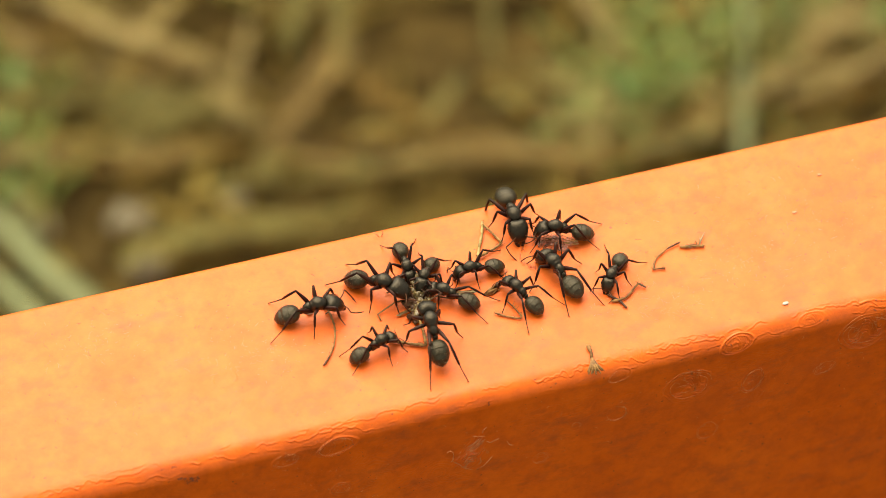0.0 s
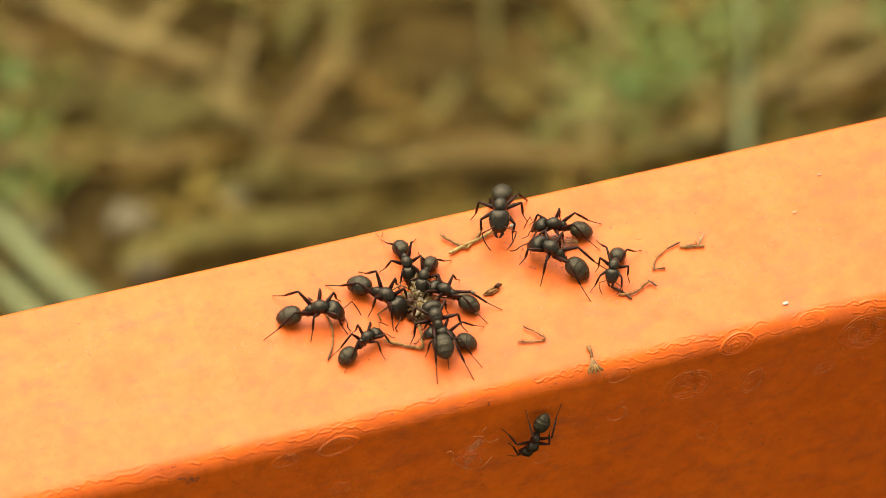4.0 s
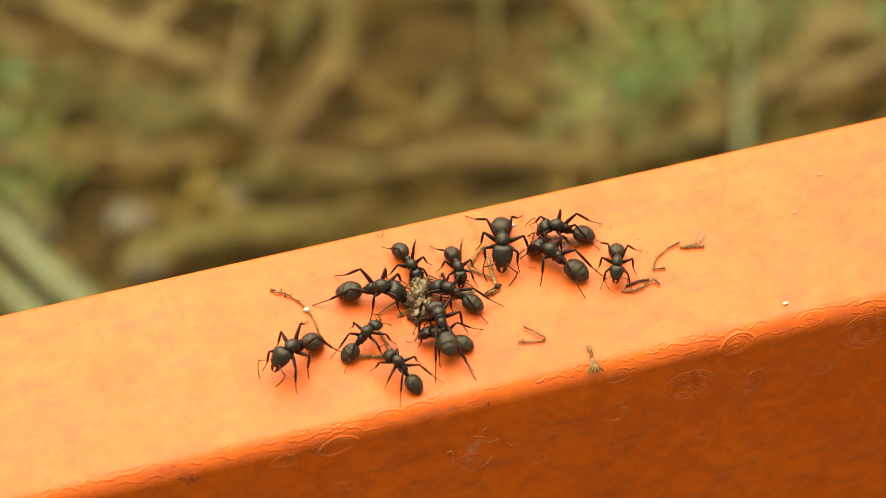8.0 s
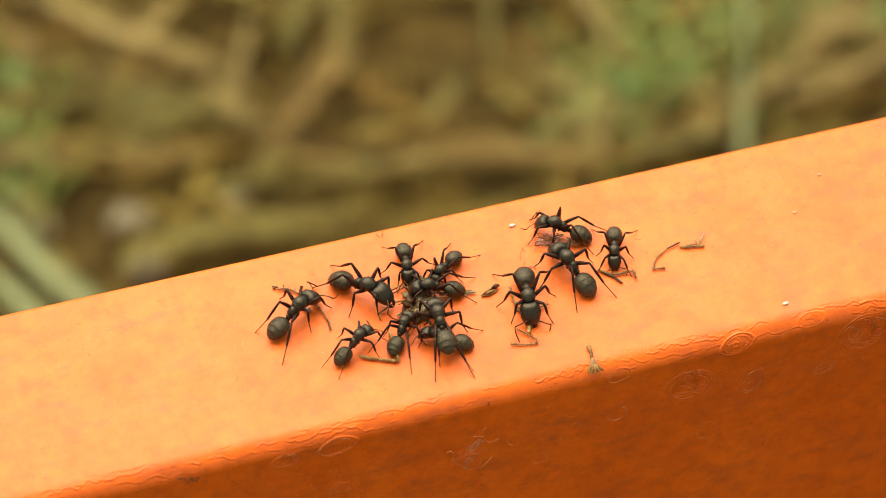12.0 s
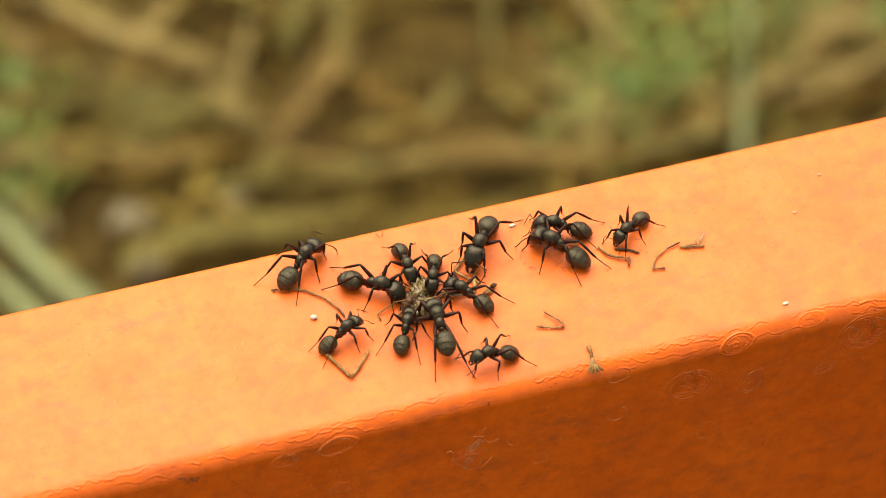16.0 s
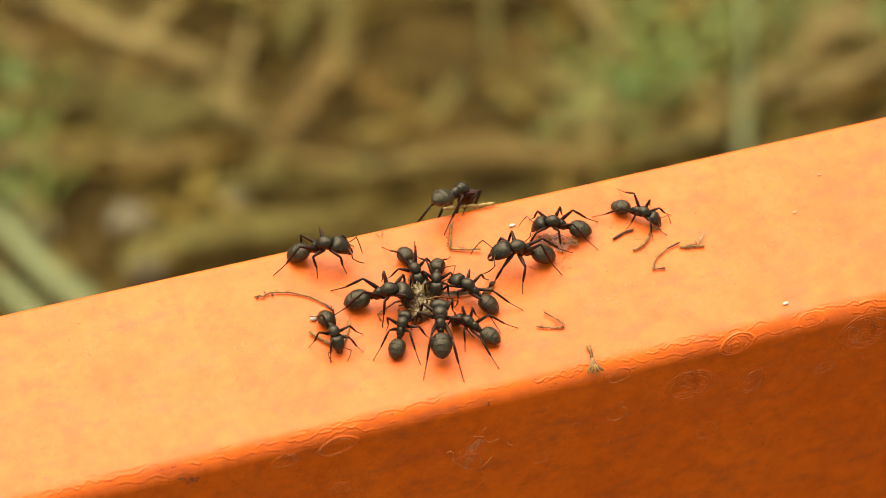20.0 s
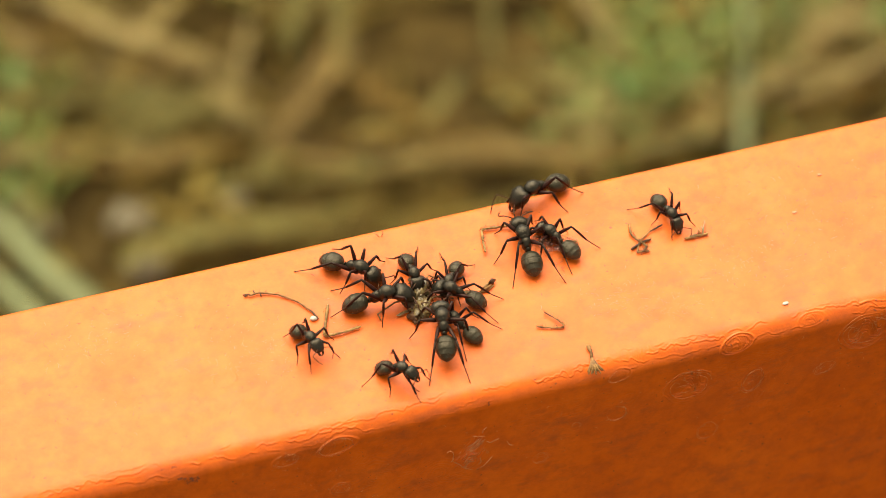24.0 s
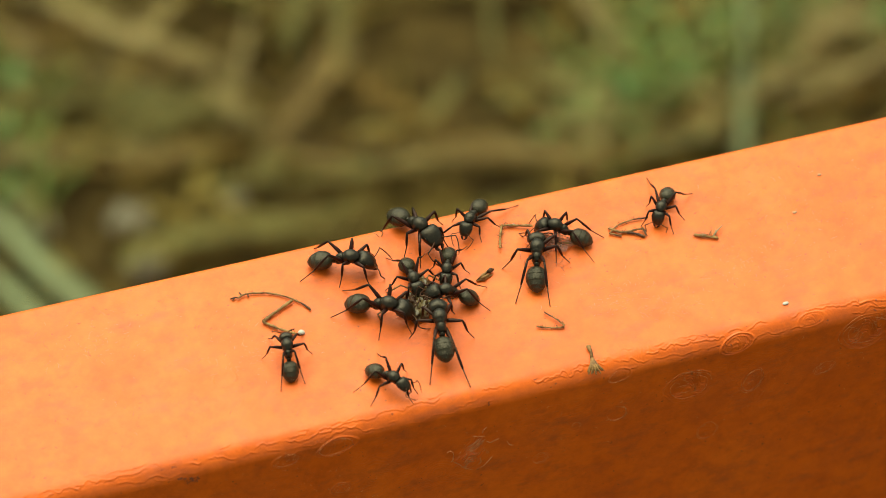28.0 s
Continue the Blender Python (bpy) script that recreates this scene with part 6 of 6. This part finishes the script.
foot = DEBRIS["arc"]
for pts in (((-4.2, -0.3, 0.3), (-4.6, -0.2, 0.25), (-5.1, -0.55, 0.2)), ((-3.9, 0.1, 0.3), (-4.3, 0.5, 0.3)), ((-4.6, -0.2, 0.25), (-4.8, -0.7, 0.2)), ((-3.4, 0.45, 0.3), (-3.1, 0.1, 0.25))):
    part("claw", tube(bmesh.new(), [tuple(c / 1000 for c in p) for p in pts], 0.00009, 5), DARKDRY, foot)

chunk = thing("insect_scrap", "small ragged brown scrap of insect", "insect remains")
bm = bmesh.new()
for k in range(11):
    y, l = R.uniform(-0.0003, 0.0003), R.uniform(0.0005, 0.0011)
    z = R.uniform(0.0001, 0.0005)
    tube(bm, [(-l, y * 0.3, 0.0002), (-l * 0.2, y, z), (l, y * 1.6 + 0.0003, z * 0.9)], [0.00006, R.uniform(0.00012, 0.00022), 0.00005], 5)
part("scrap", bm, DRY, chunk)
part("tip", blob(bmesh.new(), (0.0010, 0.0004, 0.0004), (0.0004, 0.0003, 0.0003), 2, 0.7, 5), DARKDRY, chunk)
DEBRIS["chunk"] = chunk
bm = blob(bmesh.new(), (0, 0, 0.0002), (0.0004, 0.00032, 0.00025), 2, 0.35, 9)
DEBRIS["crumb"] = tagged(new("crumb", mesh_of("crumb", bm, WHITE)), "tiny white crumb on orange paint", "crumb")

flake = thing("plant_flake", "dry fan-shaped brown flake stuck to the paint", "debris")
bm = bmesh.new()
for k in range(13):
    a = radians(-26 + 52 * k / 12)
    l = 2.0 + 0.35 * math.sin(k * 2.3)
    tube(bm, [(-0.0002, 0, 0.0003), (l * 0.5e-3 * math.cos(a), l * 0.35e-3 * math.sin(a), 0.0004), (l * 1e-3 * math.cos(a), l * 1e-3 * math.sin(a), 0.0002)], [0.00012, 0.00013, 0.00008], 4)
part("fan", bm, DRY, flake)
part("stem", blob(tube(bmesh.new(), [(-0.0016, 0, 0.0003), (-0.0008, 0.0001, 0.0003), (0, 0, 0.0003)], [0.0003, 0.00016, 0.0002], 6), (-0.0016, 0, 0.0003), (0.00035, 0.0003, 0.0002), 1, 0.4, 2), DRY, flake)
DEBRIS["flake"] = flake

# the prey in the middle, torn to pieces
prey = thing("insect_remains", "torn ochre-brown insect remains in the midst of ants", "insect remains", at=pose(-0.0028, -0.0074, TOP))
part("thorax", blob(bmesh.new(), (0.0002, 0.0013, 0.0006), (0.0009, 0.0014, 0.0007), 4, 0.9, 1), PULP, prey)
part("abdomen", blob(bmesh.new(), (0.0003, -0.0014, 0.0006), (0.0009, 0.0017, 0.0006), 4, 0.9, 4), PULP, prey)
part("shred", blob(bmesh.new(), (-0.0010, 0.0002, 0.0004), (0.0009, 0.0005, 0.0004), 2, 0.9, 8), PULP, prey)
part("shred", blob(bmesh.new(), (0.0009, 0.0004, 0.0004), (0.0007, 0.0006, 0.0004), 2, 0.9, 12), DARKDRY, prey)
for k, (x, y, z, r0, mat) in enumerate(((-0.0004, 0.0022, 0.0008, 0.0007, PULP), (0.0009, 0.0016, 0.0007, 0.0006, DARKDRY), (-0.0008, -0.0010, 0.0006, 0.0008, DARKDRY), (0.0008, -0.0022, 0.0006, 0.0007, PULP), (0.0001, 0.0002, 0.0011, 0.0007, PULP), (-0.0003, -0.0030, 0.0005, 0.0006, DARKDRY))):
    part("lump", blob(bmesh.new(), (x, y, z), (r0, r0 * 1.2, r0 * 0.7), 3, 0.9, 20 + k), mat, prey)
for mat, num, r0 in ((DRY, 70, 0.000035), (PULP, 90, 0.00005), (HAIR, 10, 0.000025)):
    bm = bmesh.new()
    for k in range(num):
        a = R.uniform(0, math.tau)
        p = Vector((0.0003 + 0.0010 * math.cos(a) * R.random(), 0.0026 * math.sin(a) * R.random(), R.uniform(0.0003, 0.0011)))
        d = Vector((math.cos(a), math.sin(a), R.uniform(-0.2, 0.9))).normalized()
        e = Vector((R.uniform(-1, 1), R.uniform(-1, 1), R.uniform(-0.5, 0.5))) * 0.0003
        l = R.uniform(0.0002, 0.0006)
        tube(bm, [p, p + d * l * 0.6 + e, p + d * l], [r0, r0 * 0.8, r0 * 0.3], 3)
    part("fibre", bm, mat, prey)
for pts in (((0, 0.4, 0.8), (-2.0, 1.2, 1.0), (-3.6, 0.7, 0.2)), ((-0.4, -0.4, 0.6), (-2.6, -1.2, 0.9), (-4.6, -2.4, 0.2), (-4.2, -3.2, 0.2)), ((0.4, 1.5, 0.8), (1.2, 2.6, 1.1), (2.9, 2.2, 0.2)), ((0.5, -1.0, 0.6), (2.0, -0.6, 1.2), (4.0, -0.2, 0.3))):
    part("leg", bristles(tube(bmesh.new(), [tuple(c / 1000 for c in p) for p in pts], 0.00010, 6), [tuple(c / 1000 for c in p) for p in pts], 10, 0.0005), DRY, prey)


def film(pts, label, parent, mat):
    """A thin wing shred with veins."""
    bm = bmesh.new()
    top = [bm.verts.new((x / 1000, y / 1000, z / 1000)) for x, y, z in pts]
    low = [bm.verts.new((x / 1000, y / 1000, z / 1000 - 0.00004)) for x, y, z in pts]
    bm.faces.new(top)
    bm.faces.new(low[::-1])
    for k in range(len(pts)):
        j = (k + 1) % len(pts)
        bm.faces.new((top[k], low[k], low[j], top[j]))
    w = part("wing", bm, mat, parent, label)
    vein = bmesh.new()
    a = Vector(pts[0]) / 1000
    for k in (len(pts) // 2 - 1, len(pts) // 2, len(pts) // 2 + 1):
        tube(vein, [a, a.lerp(Vector(pts[k]) / 1000, 0.95)], [0.00006, 0.00003], 4)
    part("vein", vein, DRY, w)
    return w


film([(-0.2, -1.6, 0.8), (-1.0, -1.8, 0.5), (-2.2, -2.4, 0.35), (-2.5, -2.7, 0.3), (-2.1, -2.7, 0.3), (-1.1, -2.2, 0.4)], "narrow pale tan wing", prey, HAIR)
film([(1.6, 0.2, 0.9), (3.6, 0.7, 0.5), (6.3, 1.0, 0.35), (6.6, 0.7, 0.3), (4.2, 0.1, 0.35)], "narrow tan wing", prey, HAIR)

torn = thing("torn_wing", "crumpled pinkish translucent insect wing stuck to the paint", "insect remains", at=pose(0.0128, 0.0003, TOP))
for k in range(5):
    cx, cy, pts = R.uniform(-1.2, 1.2), R.uniform(-1.3, 0.9), []
    for j in range(9):
        a = math.tau * j / 9
        rr = R.uniform(0.5, 1.5)
        pts.append((cx + rr * 1.2 * math.cos(a), cy + rr * math.sin(a), 0.25 + 0.12 * k + R.uniform(-0.12, 0.12)))
    film(pts, "pinkish wing film", torn, FILM)
bm = bmesh.new()
for k in range(40):
    p = Vector((R.uniform(-0.0042, 0.0020), R.uniform(-0.0035, 0.0012), 0.0001))
    a = R.uniform(0, math.tau)
    d = Vector((math.cos(a), math.sin(a), 0)) * R.uniform(0.0003, 0.0010)
    tube(bm, [p, p + d * 0.6 + Vector((0, 0, 0.0001)), p + d], [0.000015, 0.00003, 0.000012], 4)
part("shred", bm, REDSHRED, torn, "scattered red-brown shreds")

# a lone hair at the far edge, specks of white
hair = thing("fibre", "pale curled fibre caught on the far edge", "fibre", at=pose(-0.0074, 0.0019, TOP))
for pts in (((0, 0, 0), (-0.0003, 0.0, 0.0004), (-0.0007, 0.0002, 0.0005)), ((0.0003, 0, 0), (0.0005, 0, 0.0006), (0.0003, 0.0001, 0.0011))):
    part("strand", tube(bmesh.new(), pts, 0.00005, 4), HAIR, hair)
for x, y, s in ((0.0388, -0.0081, 0.0003), (0.0441, 0.0113, 0.00022), (0.0408, 0.0055, 0.00022), (0.0080, 0.0035, 0.00030)):
    bm = blob(bmesh.new(), (0, 0, 0), (s * 1.4, s * 0.7, s * 0.5), 2, 0.4, x * 900)
    tagged(new("paint_fleck", mesh_of("paint_fleck", bm, WHITE if s > 0.00025 else FLECK)), "tiny pale fleck of dust on orange paint", "fleck", "pale flecks").matrix_basis = pose(x, y, TOP + s * 0.3, 0, 0, 20)


def move_bit(ob, rows, fall=None):
    """Key a crumb or leg that is dragged over the paint, and may drop behind the rim in the end."""
    full = []
    for a, b in zip(rows, rows[1:]):
        n = max(1, math.ceil(abs(b[3] - a[3]) / 50))
        full += [tuple(u + (v - u) * k / n for u, v in zip(a, b)) for k in range(n)]
    full.append(rows[-1])
    if full[-1][0] < 28:
        full.append((28.0, *full[-1][1:]))
    rows = [(t, pose(x / 1000, y / 1000, TOP, 0, 0, h)) for t, x, y, h in full]
    if fall:
        t, x, y, h = fall
        drop = ((0.0, TOP - 0.001, 8), (0.12, 0.46, 20), (0.24, 0.31, 40), (0.34, 0.012, 0))
        rows = rows[:-1] + [(t + dt, pose(x / 1000, y / 1000 + dt * 0.01, z, 0, tip, h)) for dt, z, tip in drop] + [(28.0, pose(x / 1000, y / 1000 + 0.0034, 0.012, 0, 0, h))]
    walk(ob, rows)


def motions():
    for i, (key, label, big) in enumerate(ANTS):
        move_ant(key, PATHS[key][1], 20 + i)
    for key, ob in DEBRIS.items():
        move_bit(ob, BITS[key][1], (22.0, 2.2, 9.0, 24) if key == "stick" else None)


motions()
